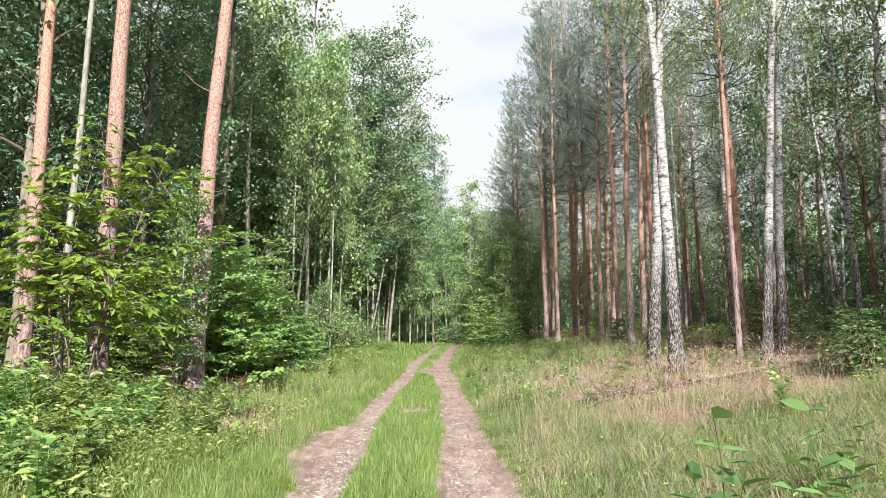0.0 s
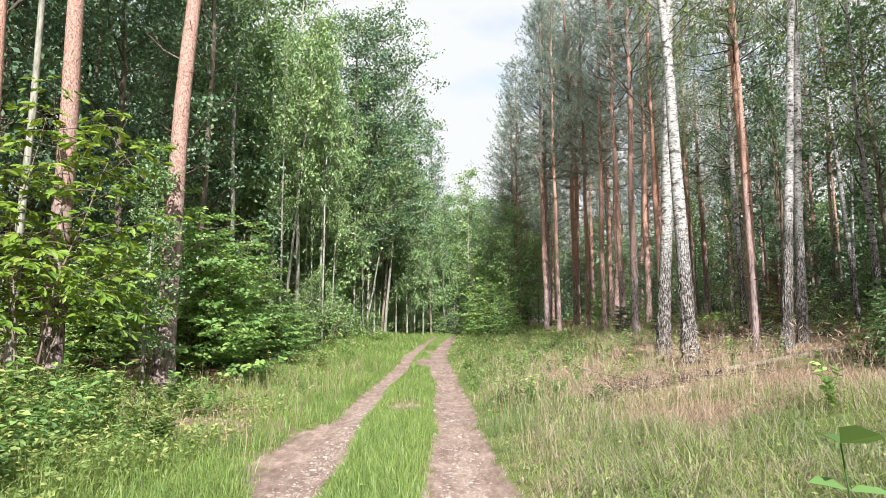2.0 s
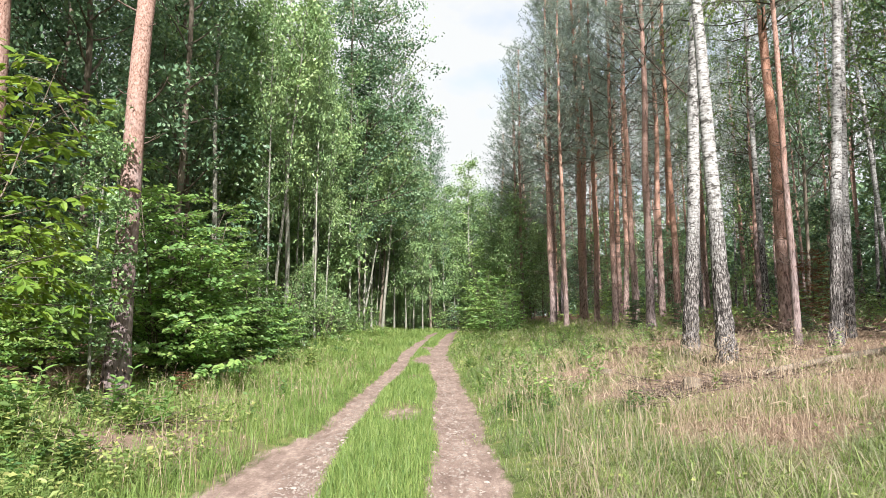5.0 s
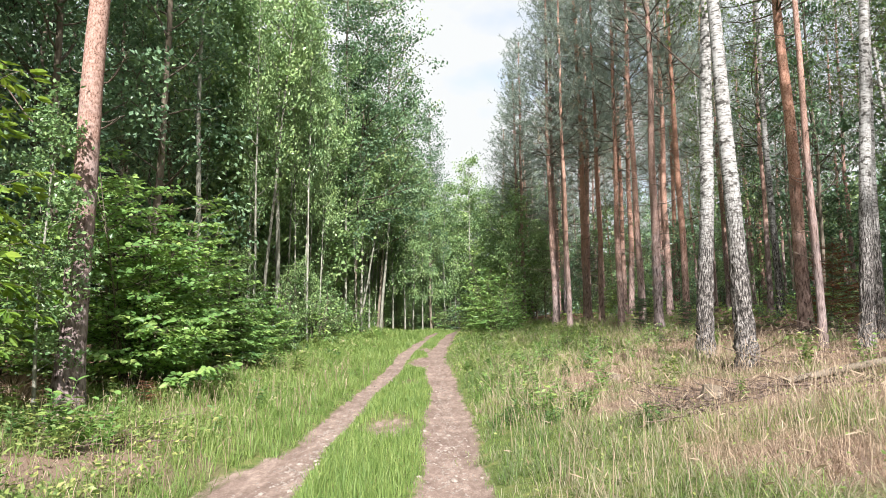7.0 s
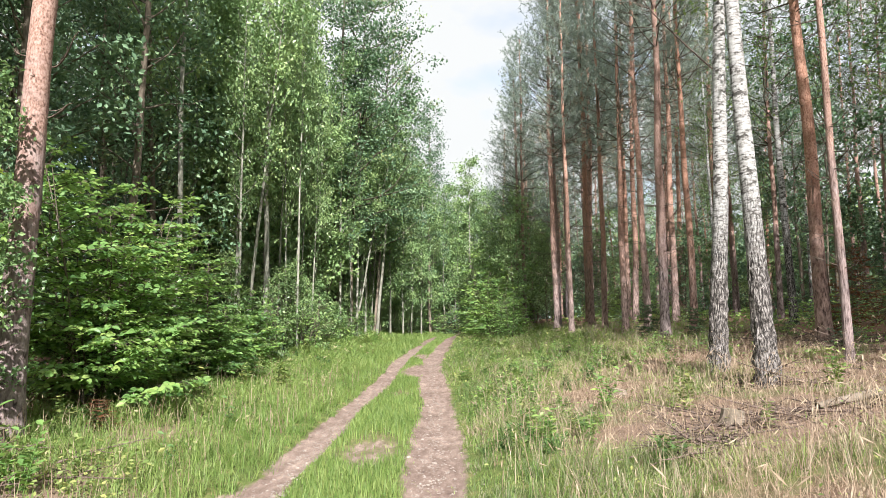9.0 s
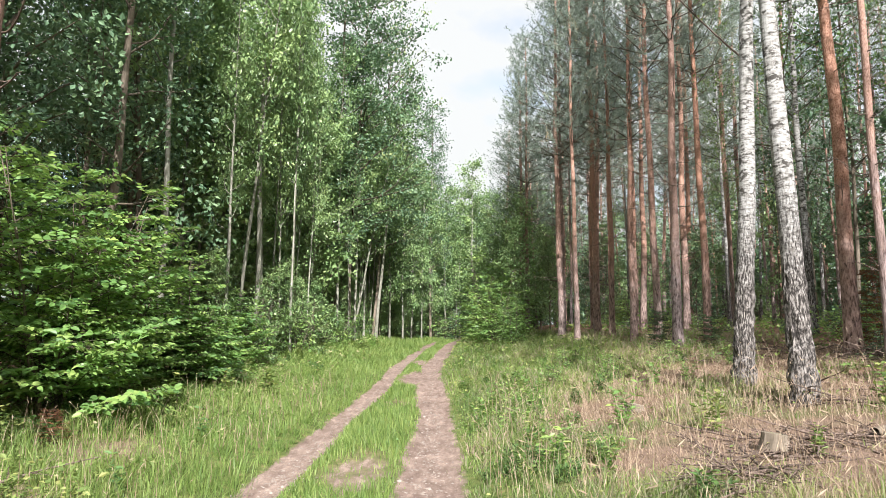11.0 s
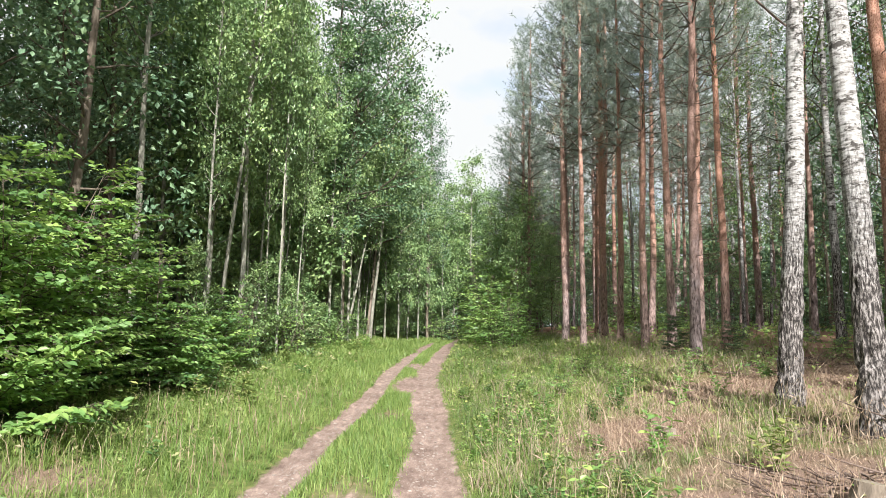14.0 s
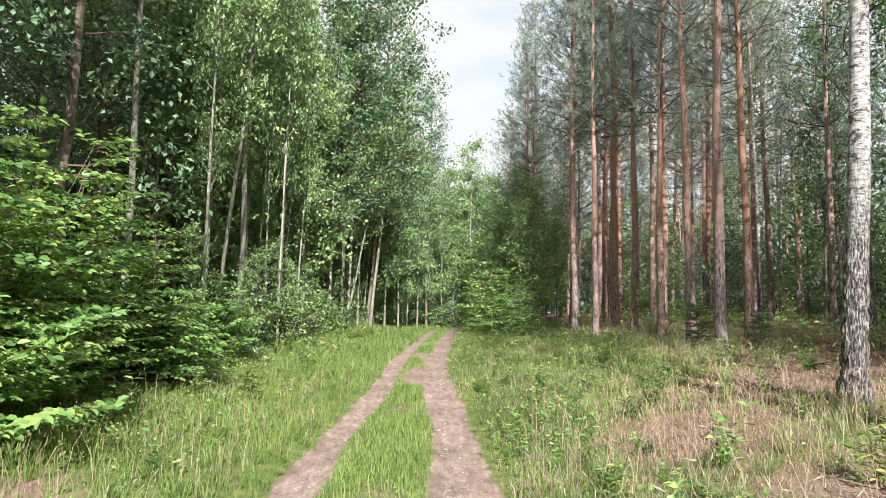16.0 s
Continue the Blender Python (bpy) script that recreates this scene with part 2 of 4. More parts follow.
def ground_material():
    m, n, l, b, out = material("forest_ground")
    big = tex(n, l, 0.9, 4.0)
    mid = tex(n, l, 6.0, 5.0, 0.6)
    worn = tex(n, l, 9.0, 6.0, 0.65, (1.0, 0.3, 1.0))
    fine = tex(n, l, 60.0, 4.0, 0.65)
    earth = ramp(n, [(0.34, (0.14, 0.098, 0.084)), (0.5, (0.255, 0.188, 0.16)), (0.66, (0.43, 0.335, 0.29))])
    l.new(math_node(n, l, "ADD", math_node(n, l, "MULTIPLY", worn.outputs["Fac"], 0.6), math_node(n, l, "MULTIPLY", fine.outputs["Fac"], 0.4)), earth.inputs["Fac"])
    turf = ramp(n, [(0.3, (0.06, 0.085, 0.025)), (0.55, (0.13, 0.16, 0.05)), (0.75, (0.25, 0.21, 0.10))])
    l.new(mid.outputs["Fac"], turf.inputs["Fac"])
    litter = ramp(n, [(0.3, (0.08, 0.045, 0.03)), (0.5, (0.20, 0.115, 0.078)), (0.72, (0.36, 0.24, 0.17))])
    l.new(math_node(n, l, "ADD", math_node(n, l, "MULTIPLY", mid.outputs["Fac"], 0.4), math_node(n, l, "MULTIPLY", fine.outputs["Fac"], 0.6)), litter.inputs["Fac"])
    c = mixc(n, l, attr(n, "litter"), turf.outputs["Color"], litter.outputs["Color"])
    dry = ramp(n, [(0.3, (0.14, 0.09, 0.07)), (0.7, (0.32, 0.225, 0.185))])
    l.new(fine.outputs["Fac"], dry.inputs["Fac"])
    c = mixc(n, l, attr(n, "dry"), c, dry.outputs["Color"])
    edge = math_node(n, l, "ADD", attr(n, "track"), math_node(n, l, "MULTIPLY", math_node(n, l, "SUBTRACT", worn.outputs["Fac"], 0.5), 0.9))
    er = ramp(n, [(0.38, (0, 0, 0)), (0.58, (1, 1, 1))])
    l.new(edge, er.inputs["Fac"])
    pebble = n.new("ShaderNodeTexVoronoi")
    pebble.inputs["Scale"].default_value = 22.0
    tc = n.new("ShaderNodeTexCoord")
    l.new(tc.outputs["Object"], pebble.inputs["Vector"])
    pr = ramp(n, [(0.0, (1.25, 1.22, 1.18)), (0.4, (1, 1, 1)), (1.0, (0.8, 0.78, 0.76))])
    l.new(pebble.outputs["Distance"], pr.inputs["Fac"])
    ec = mixc(n, l, 0.5, earth.outputs["Color"], pr.outputs["Color"], "MULTIPLY")
    damp = ramp(n, [(0.35, (0.72, 0.70, 0.70)), (0.6, (1, 1, 1))])
    l.new(big.outputs["Fac"], damp.inputs["Fac"])
    ec = mixc(n, l, 1.0, ec, damp.outputs["Color"], "MULTIPLY")
    c = mixc(n, l, er.outputs["Color"], c, ec)
    l.new(c, b.inputs["Base Color"])
    b.inputs["Roughness"].default_value = 0.95
    b.inputs["Specular IOR Level"].default_value = 0.15
    bump(n, l, math_node(n, l, "ADD", worn.outputs["Fac"], math_node(n, l, "MULTIPLY", fine.outputs["Fac"], 0.5)), b, 0.45, 0.025)
    return m


M_GROUND = ground_material()
mst, n_, l_, b_, o_ = material("stone")
t_ = tex(n_, l_, 30.0, 4.0)
r_ = ramp(n_, [(0.3, (0.22, 0.18, 0.16)), (0.7, (0.46, 0.405, 0.37))])
l_.new(t_.outputs["Fac"], r_.inputs["Fac"])
inf_ = n_.new("ShaderNodeObjectInfo")
tr_ = ramp(n_, [(0.0, (0.6, 0.58, 0.56)), (1.0, (1.05, 1.02, 1.0))])
l_.new(inf_.outputs["Random"], tr_.inputs["Fac"])
l_.new(mixc(n_, l_, 1.0, r_.outputs["Color"], tr_.outputs["Color"], "MULTIPLY"), b_.inputs["Base Color"])
b_.inputs["Roughness"].default_value = 0.9
M_STONE = mst


# ---- mesh helpers ----
rng = np.random.default_rng(7)


def build_mesh(name, chunks, mats):
    """chunks: (vertices, faces, material index, tone or None, smooth). Faces are index arrays of one width."""
    V, starts, totals, loops, mi, tones, sm = [], [], [], [], [], [], []
    off, lo = 0, 0
    for v, f, k, tone, smooth in chunks:
        v, f = np.asarray(v, float).reshape(-1, 3), np.asarray(f, int)
        if len(f) == 0:
            continue
        w = f.shape[1]
        V.append(v)
        loops.append((f + off).ravel())
        starts.append(lo + np.arange(len(f)) * w)
        totals.append(np.full(len(f), w))
        mi.append(np.full(len(f), k))
        sm.append(np.full(len(f), smooth))
        tones.append(np.full(len(v), 0.5) if tone is None else tone)
        off += len(v)
        lo += f.size
    V, loops = np.concatenate(V), np.concatenate(loops)
    starts, totals, mi, sm, tones = (np.concatenate(a) for a in (starts, totals, mi, sm, tones))
    me = bpy.data.meshes.new(name)
    me.vertices.add(len(V))
    me.vertices.foreach_set("co", V.astype(np.float32).ravel())
    me.loops.add(len(loops))
    me.loops.foreach_set("vertex_index", loops.astype(np.int32))
    me.polygons.add(len(starts))
    me.polygons.foreach_set("loop_start", starts.astype(np.int32))
    me.polygons.foreach_set("loop_total", totals.astype(np.int32))
    me.polygons.foreach_set("material_index", mi.astype(np.int32))
    me.polygons.foreach_set("use_smooth", sm.astype(bool))
    a = me.attributes.new("tone", "FLOAT", "POINT")
    a.data.foreach_set("value", tones.astype(np.float32))
    for m in mats:
        me.materials.append(m)
    me.update(calc_edges=True)
    return me


def unit(a):
    return a / np.maximum(np.linalg.norm(a, axis=-1, keepdims=True), 1e-9)


def tube(pts, radii, sides=8, cap=True):
    pts, radii = np.asarray(pts, float), np.asarray(radii, float)
    d = unit(np.gradient(pts, axis=0))
    ref = np.array([1.0, 0, 0]) if abs(d[0][0]) < 0.8 else np.array([0, 1.0, 0])
    u = unit(ref - d * (d @ ref)[:, None])
    v = np.cross(d, u)
    a = np.arange(sides) * 2 * np.pi / sides
    ring = pts[:, None] + radii[:, None, None] * (np.cos(a)[None, :, None] * u[:, None] + np.sin(a)[None, :, None] * v[:, None])
    n = len(pts)
    i, j = np.meshgrid(np.arange(n - 1), np.arange(sides), indexing="ij")
    k = (j + 1) % sides
    f = np.stack([i * sides + j, i * sides + k, (i + 1) * sides + k, (i + 1) * sides + j], -1).reshape(-1, 4)
    return ring.reshape(-1, 3), f


def leaves(c, d, nrm, length, width, fold=0.15, shape=4, tone=None):
    """Folded leaf blades: base c, direction d, face normal nrm."""
    N = len(c)
    length, width = np.broadcast_to(length, N)[:, None], np.broadcast_to(width, N)[:, None]
    d = unit(d)
    s = unit(np.cross(nrm, d))
    n = np.cross(d, s)
    if shape == 4:
        st = [(0, 0, 0), (0.45, 0.5, 1), (1, 0, -0.3), (0.45, -0.5, 1)]
        f = np.array([(0, 1, 2), (0, 2, 3)])
    else:
        st = [(0, 0, 0), (0.3, 0.45, 1), (0.68, 0.38, 0.8), (1, 0, -0.5), (0.68, -0.38, 0.8), (0.3, -0.45, 1)]
        f = np.array([(0, 1, 2), (0, 2, 3), (0, 3, 4), (0, 4, 5)])
    V = np.stack([c + d * length * a + s * width * b + n * width * fold * h for a, b, h in st], 1)
    F = (np.arange(N)[:, None, None] * len(st) + f[None]).reshape(-1, 3)
    tone = rng.random(N) if tone is None else tone
    return V.reshape(-1, 3), F, np.repeat(tone, len(st))


def rand_dirs(n, up=0.0):
    v = rng.normal(size=(n, 3))
    v[:, 2] += up
    return unit(v)


def sprays(tips, dirs, per, spread, length, width, shape=4, flat=0.7, droop=0.0, tone_jit=0.35):
    """Leaves round the twig tips, held in loose, fairly level sprays. One tone per spray with some play."""
    n = len(tips) * per
    base, dd = np.repeat(tips, per, 0), np.repeat(dirs, per, 0)
    off = rng.normal(size=(n, 3)) * spread * np.array([1, 1, 1 - flat])
    c = base + off + dd * rng.normal(size=(n, 1)) * spread
    d = unit(dd * 0.5 + rng.normal(size=(n, 3)) * 0.8 + np.array([0, 0, -droop]))
    nr = unit(rng.normal(size=(n, 3)) * 0.45 + off / spread * 0.35 + np.array([0, 0, 1.0]))
    tone = np.clip(np.repeat(rng.random(len(tips)), per) * (1 - tone_jit) + rng.random(n) * tone_jit, 0, 1)
    sc = rng.uniform(0.7, 1.25, n)
    return leaves(c, d, nr, length * sc, width * sc, shape=shape, tone=tone)


def limb(p0, d0, length, r0, bend=0.25, up=0.15, seg=5):
    """A crooked limb: points and radii."""
    p, d, pts = np.array(p0, float), unit(np.array(d0, float)), [np.array(p0, float)]
    for _ in range(seg):
        d = unit(d + rng.normal(size=3) * bend + np.array([0, 0, up]))
        p = p + d * length / seg
        pts.append(p.copy())
    return np.array(pts), np.linspace(r0, max(r0 * 0.25, 0.003), seg + 1)


def trunk_points(height, r, taper=0.25, sway=0.1, flare=0.35, step=0.25):
    n = int(height / step) + 1
    z = np.linspace(-0.15, height, n)
    ph = rng.uniform(0, 6.3, 4)
    x = sway * (np.sin(z * 0.35 + ph[0]) - np.sin(ph[0])) + 0.3 * sway * (np.sin(z * 1.1 + ph[1]) - np.sin(ph[1]))
    y = sway * (np.sin(z * 0.32 + ph[2]) - np.sin(ph[2])) + 0.3 * sway * (np.sin(z * 1.2 + ph[3]) - np.sin(ph[3]))
    fade = np.clip(z / 3, 0, 1)
    pts = np.stack([x * fade, y * fade, z], 1)
    rad = r * (1 - (1 - taper) * np.clip(z / height, 0, 1)) * (1 + flare * np.exp(-np.maximum(z, 0) / 0.35))
    return pts, rad


def roughen(v, amount, scale, stretch=0.4):
    """Uneven bark: pushes a trunk's vertices in and out from its axis."""
    out = v.copy()
    for k in range(len(v)):
        a = amount(v[k][2]) if callable(amount) else amount
        q = noise.noise(Vector((v[k][0] * scale, v[k][1] * scale, v[k][2] * scale * stretch)))
        out[k] += a * q * unit(np.array([v[k][0], v[k][1], 0.0]))
    return out


def at_height(pts, z):
    return np.array([np.interp(z, pts[:, 2], pts[:, 0]), np.interp(z, pts[:, 2], pts[:, 1]), z])


def part(name, mesh, parent, label=""):
    ob = new(name, mesh)
    ob.parent = parent
    return tagged(ob, label) if label else ob


def thing(name, parts, label, category, group="", kind=""):
    """An Empty at the thing's base with its parts below it, first built far out of the way of nothing."""
    root = new(name)
    root.empty_display_size = 0.2
    for pname, mesh, lab in parts:
        ob = part(pname, mesh, root, lab)
        if pname.endswith("work"):
            tagged(ob, kind="stuff")
    return tagged(root, label, category, group, kind)


class Kind:
    """A kind of thing: the meshes of its parts, placed as often as wanted."""

    def __init__(self, name, parts, label, category, group):
        self.args, self.first = (name, parts, label, category, group), None

    def put(self, x, y, z=None, turn=None, lean=(0, 0), scale=1.0, wide=None, label=""):
        z = land(x, y) if z is None else z
        turn = rng.uniform(0, 360) if turn is None else turn
        wide = scale if wide is None else wide
        m = Matrix.Translation((x, y, z)) @ pose(0, 0, 0, lean[1], lean[0], 0) @ pose(0, 0, 0, 0, 0, turn)
        if self.first is None:
            ob = self.first = thing(*self.args)
        else:
            ob = copy_thing(self.first, m)
        ob.matrix_basis = m @ Matrix.Diagonal((wide, wide, scale, 1))
        if label:
            ob["label"] = label
        return ob


# ---- lie of the land ----
ROAD_Y = (-300, 0, 9.6, 15.5, 21, 26.5, 34.5, 45, 60, 90, 600)
ROAD_Z = (-0.1, -0.08, -0.12, -0.13, -0.03, 0.35, 0.68, 1.13, 1.45, 1.55, 1.6)
SIDE_X = (-600, -20, -6.5, -4.8, -3.0, -1.95, 0.85, 1.4, 2.5, 3.6, 5.3, 7.3, 9, 15, 40, 600)
SIDE_Z = (0.9, 0.8, 0.6, 0.45, 0.15, 0.0, 0.0, 0.13, 0.3, 0.5, 0.8, 1.05, 1.25, 1.5, 1.8, 1.8)
LEFT_Y, LEFT_X = (-50, 5, 9, 13, 19, 21, 24, 30, 37, 50, 60, 80), (-1.12, -1.12, -1.28, -1.46, -1.54, -1.46, -1.28, -1.25, -0.95, -0.3, 0.6, 4.5)
RIGHT_Y, RIGHT_X = (-50, 6, 13, 20, 24, 30, 36, 42, 50, 60, 80), (0.4, 0.37, 0.34, 0.27, 0.05, -0.1, 0.2, 0.45, 0.85, 1.8, 6.0)


def smooth_interp(v, xs, ys, w):
    return (np.interp(v - w, xs, ys) + np.interp(v, xs, ys) * 2 + np.interp(v + w, xs, ys)) / 4


def track_amount(x, y):
    """1 in the wheel tracks, falling to 0 beside them."""
    wl_ = 0.24 + 0.03 * np.sin(y * 0.9) + 0.015 * np.sin(y * 2.3 + 1)
    wr_ = 0.36 + 0.04 * np.sin(y * 0.8 + 2) + 0.015 * np.sin(y * 2.1)
    near = np.clip((12.5 - y) / 2.0, 0, 1) * np.clip((y - 6.5) / 1.5, 0, 1)
    dl, dr = x - np.interp(y, LEFT_Y, LEFT_X), x - np.interp(y, RIGHT_Y, RIGHT_X)
    dl = np.where(dl < 0, dl / (1 + 1.5 * near), dl)
    a = np.clip(1.5 - np.abs(dl) / wl_ * 1.0, 0, 1)
    b = np.clip(1.5 - np.abs(dr) / wr_ * 1.0, 0, 1)
    def bare(cx, cy, rx_, ry_, most):
        return np.clip(1.25 - np.sqrt(((x - cx) / rx_) ** 2 + ((y - cy) / ry_) ** 2), 0, most)
    return np.maximum.reduce([a, b, bare(-0.55, 14.2, 0.42, 1.3, 0.5), bare(-0.45, 26.6, 0.55, 2.6, 0.9), bare(-0.6, 32.0, 0.4, 2.0, 0.7)])


def land_np(x, y):
    x, y = np.asarray(x, float), np.asarray(y, float)
    base = smooth_interp(y, ROAD_Y, ROAD_Z, 1.5) + smooth_interp(x, SIDE_X, SIDE_Z, 0.25)
    bumps = 0.03 * np.sin(x * 2.1 + 0.7 * y) * np.cos(y * 1.3 - x) + 0.05 * np.sin(x * 0.6 + 1) * np.cos(y * 0.5)
    off = np.clip((np.abs(x + 0.6) - 1.2) / 1.5, 0.15, 1)
    return base + bumps * off - 0.06 * track_amount(x, y)


def land(x, y):
    return float(land_np(x, y))


def dryness(x, y):
    """Bare, brown places: needle litter on the bank, and beside the nearest pine."""
    def spot(cx, cy, rx, ry):
        return np.clip(1.4 - np.sqrt(((x - cx) / rx) ** 2 + ((y - cy) / ry) ** 2), 0, 1)
    s = np.maximum.reduce([spot(4.0, 13.0, 1.7, 2.2), spot(3.3, 17.0, 1.3, 1.7), spot(2.6, 12.8, 0.7, 1.5), spot(3.2, 9.2, 0.9, 1.2), spot(-3.4, 10.4, 1.2, 1.7), spot(6.0, 19.5, 2.5, 2.0),
                           spot(8.0, 14.5, 3.0, 3.0), spot(-0.6, 14.4, 0.5, 1.5), spot(-0.6, 21.2, 0.4, 1.0), spot(-0.7, 25.5, 0.4, 1.6), spot(5.5, 10.5, 1.2, 1.8), spot(9.0, 20.0, 3.2, 3.2), spot(-3.6, 14.2, 0.6, 0.8)])
    fray = 0.5 + 0.5 * np.sin(x * 5.1 + 2.0 * np.sin(y * 2.3)) * np.cos(y * 4.3 + 1.5 * np.sin(x * 2.9))
    return np.clip(s - 0.45 * fray, 0, 1)


def litter_amount(x, y):
    return np.clip(np.maximum((-4.6 - x) / 1.5, (x - 5.0) / 2.0), 0, 1)


def axis(*runs):
    return np.unique(np.round(np.concatenate([np.arange(a, b, s) for a, b, s in runs]), 4))


gx = axis((-600, -60, 90), (-60, -12, 1.5), (-12, -4, 0.3), (-4, -2.1, 0.14), (-2.1, 1.2, 0.06), (1.2, 2.2, 0.1), (2.2, 8, 0.2), (8, 14, 0.5), (14, 60, 2), (60, 601, 90))
gy = axis((-600, -30, 95), (-30, 3, 1.0), (3, 26, 0.11), (26, 46, 0.22), (46, 70, 0.6), (70, 130, 3), (130, 601, 60))
GX, GY = np.meshgrid(gx, gy, indexing="ij")
GZ = land_np(GX, GY)
nx_, ny_ = len(gx), len(gy)
I, J = np.meshgrid(np.arange(nx_ - 1), np.arange(ny_ - 1), indexing="ij")
gf = np.stack([I * ny_ + J, (I + 1) * ny_ + J, (I + 1) * ny_ + J + 1, I * ny_ + J + 1], -1).reshape(-1, 4)
gv = np.stack([GX, GY, GZ], -1).reshape(-1, 3)
ground_mesh = build_mesh("ground", [(gv, gf, 0, None, True)], [M_GROUND])
for nm, vals in (("track", track_amount(GX, GY)), ("dry", np.clip(dryness(GX, GY) * np.where(np.abs(GX + 0.6) < 0.9, 0.55, 1.7), 0, 0.95)), ("litter", litter_amount(GX, GY))):
    ground_mesh.attributes.new(nm, "FLOAT", "POINT").data.foreach_set("value", vals.astype(np.float32).ravel())
ground = tagged(new("ground", ground_mesh), "sandy forest track with two wheel ruts between grassy banks", "ground", kind="structure")


# ---- trees ----
def pine_meshes(height=17.0, r=0.17, crown_from=9.0, tufts=420, dead=True):
    pts, rad = trunk_points(height, r, 0.22, 0.06)
    v, f = tube(pts, rad, 14)
    v = roughen(v, lambda z: 0.012 if z < 4 else 0.005, 16.0)
    trunk = build_mesh("pine_trunk", [(v, f, 0, None, True)], [M_PINE])
    ch = []
    z = 1.6
    while z < crown_from + 1.5:                       # whorls of dead branches
        for _ in range(rng.integers(2, 6) if dead else rng.integers(0, 3)):
            a = rng.uniform(0, 6.28)
            zz = z + rng.uniform(-0.1, 0.1)
            L = rng.uniform(0.3, 1.4) * (0.75 + 0.05 * zz) if dead or rng.random() < 0.12 else rng.uniform(0.08, 0.3)
            q, rr = limb(at_height(pts, zz), (math.cos(a), math.sin(a), rng.uniform(-0.1, 0.35)), L, 0.014, 0.26, 0.06, 3)
            rr = np.maximum(rr, 0.005)
            ch.append((*tube(q, rr, 3), 0, None, True))
            if rng.random() < 0.55:
                b0 = q[2]
                q2, r2 = limb(b0, rand_dirs(1)[0] + unit(q[3] - q[1]), L * 0.5, 0.010, 0.2, 0.05, 1)
                ch.append((*tube(q2, r2, 3), 0, None, True))
        z += rng.uniform(0.4, 0.62)
    tips, dirs = [], []
    z = crown_from
    while z < height:
        k = (height - z) / (height - crown_from)
        for _ in range(5):
            a = rng.uniform(0, 6.28)
            L = (0.5 + 2.0 * k ** 0.7) * rng.uniform(0.6, 1.15)
            q, rr = limb(at_height(pts, z), (math.cos(a), math.sin(a), 0.25), L, 0.019 * (0.4 + k), 0.15, 0.1, 5)
            ch.append((*tube(q[::2], rr[::2], 3), 1, None, True))
            for t in range(2, 6):
                for _ in range(6):
                    tips.append(q[t] + rng.normal(size=3) * 0.28)
                    dirs.append(unit(q[t] - q[t - 1]) + np.array([0, 0, 0.3]))
        z += rng.uniform(0.45, 0.7)
    branches = build_mesh("pine_branches", ch, [M_TWIG, M_LIMB])
    tips, dirs = np.array(tips), unit(np.array(dirs))
    pick = rng.permutation(len(tips))[:tufts]
    tips, dirs = tips[pick], dirs[pick]
    per = 17
    n = len(tips) * per
    d = unit(np.repeat(dirs, per, 0) * 0.6 + rand_dirs(n))
    c = np.repeat(tips, per, 0) + np.repeat(dirs, per, 0) * rng.uniform(-0.22, 0.22, (n, 1))
    s = unit(np.cross(d, rand_dirs(n))) * 0.015
    L = rng.uniform(0.15, 0.27, (n, 1))
    V = np.stack([c - s, c + s, c + d * L], 1).reshape(-1, 3)
    tone = np.repeat(np.clip(np.repeat(rng.random(len(tips)), per) * 0.7 + rng.random(n) * 0.3, 0, 1), 3)
    crown = build_mesh("pine_crown", [(V, np.arange(n * 3).reshape(-1, 3), 0, tone, False)], [M_NEEDLE])
    return trunk, branches, crown


def broadleaf_meshes(height, r, low, reach, n_limb, per, leaf, bark, leafmat, sides=8, sway=0.15, twigs=5, droop=0.1, up=0.12, name="tree", fine=True, top_taper=0.6, spread=0.17):
    pts, rad = trunk_points(height, r, 0.18, sway, 0.25)
    v, f = tube(pts, rad, sides)
    trunk = build_mesh(name + "_trunk", [(v, f, 0, None, True)], [bark])
    ch, tips, dirs = [], [], []
    for k in range(n_limb):
        z = low + (height * 0.98 - low) * ((k + rng.random()) / n_limb)
        rel = (z - low) / (height - low)
        L = reach * (1 - top_taper * rel) * (0.55 + 0.45 * min(1, rel * 4 + 0.3)) * rng.uniform(0.55, 1.2)
        a = rng.uniform(0, 6.28)
        q, rr = limb(at_height(pts, z), (math.cos(a), math.sin(a), rng.uniform(0.2, 0.8)), L, 0.012 + 0.012 * L, 0.2, up, 5)
        ch.append((*tube(q, rr, 3), 0, None, True))
        for t in (2, 3, 4, 5, 5):
            for _ in range(max(1, twigs // 5)):
                dd = unit(unit(q[t] - q[t - 1]) + rng.normal(size=3) * 0.8)
                tip = q[t] + dd * rng.uniform(0.1, 0.3 + 0.22 * L)
                if fine or rng.random() < 0.35:
                    ch.append((*tube(np.stack([q[t], tip]), [0.008, 0.003], 3), 0, None, True))
                tips.append(tip)
                dirs.append(dd)
    branches = build_mesh(name + "_branches", ch, [M_LIMB if bark is not M_PALE else M_PALE])
    V, F, tone = sprays(np.array(tips), np.array(dirs), per, spread, leaf, leaf * 0.62, droop=droop)
    crown = build_mesh(name + "_crown", [(V, F, 0, tone, False)], [leafmat])
    return trunk, branches, crown


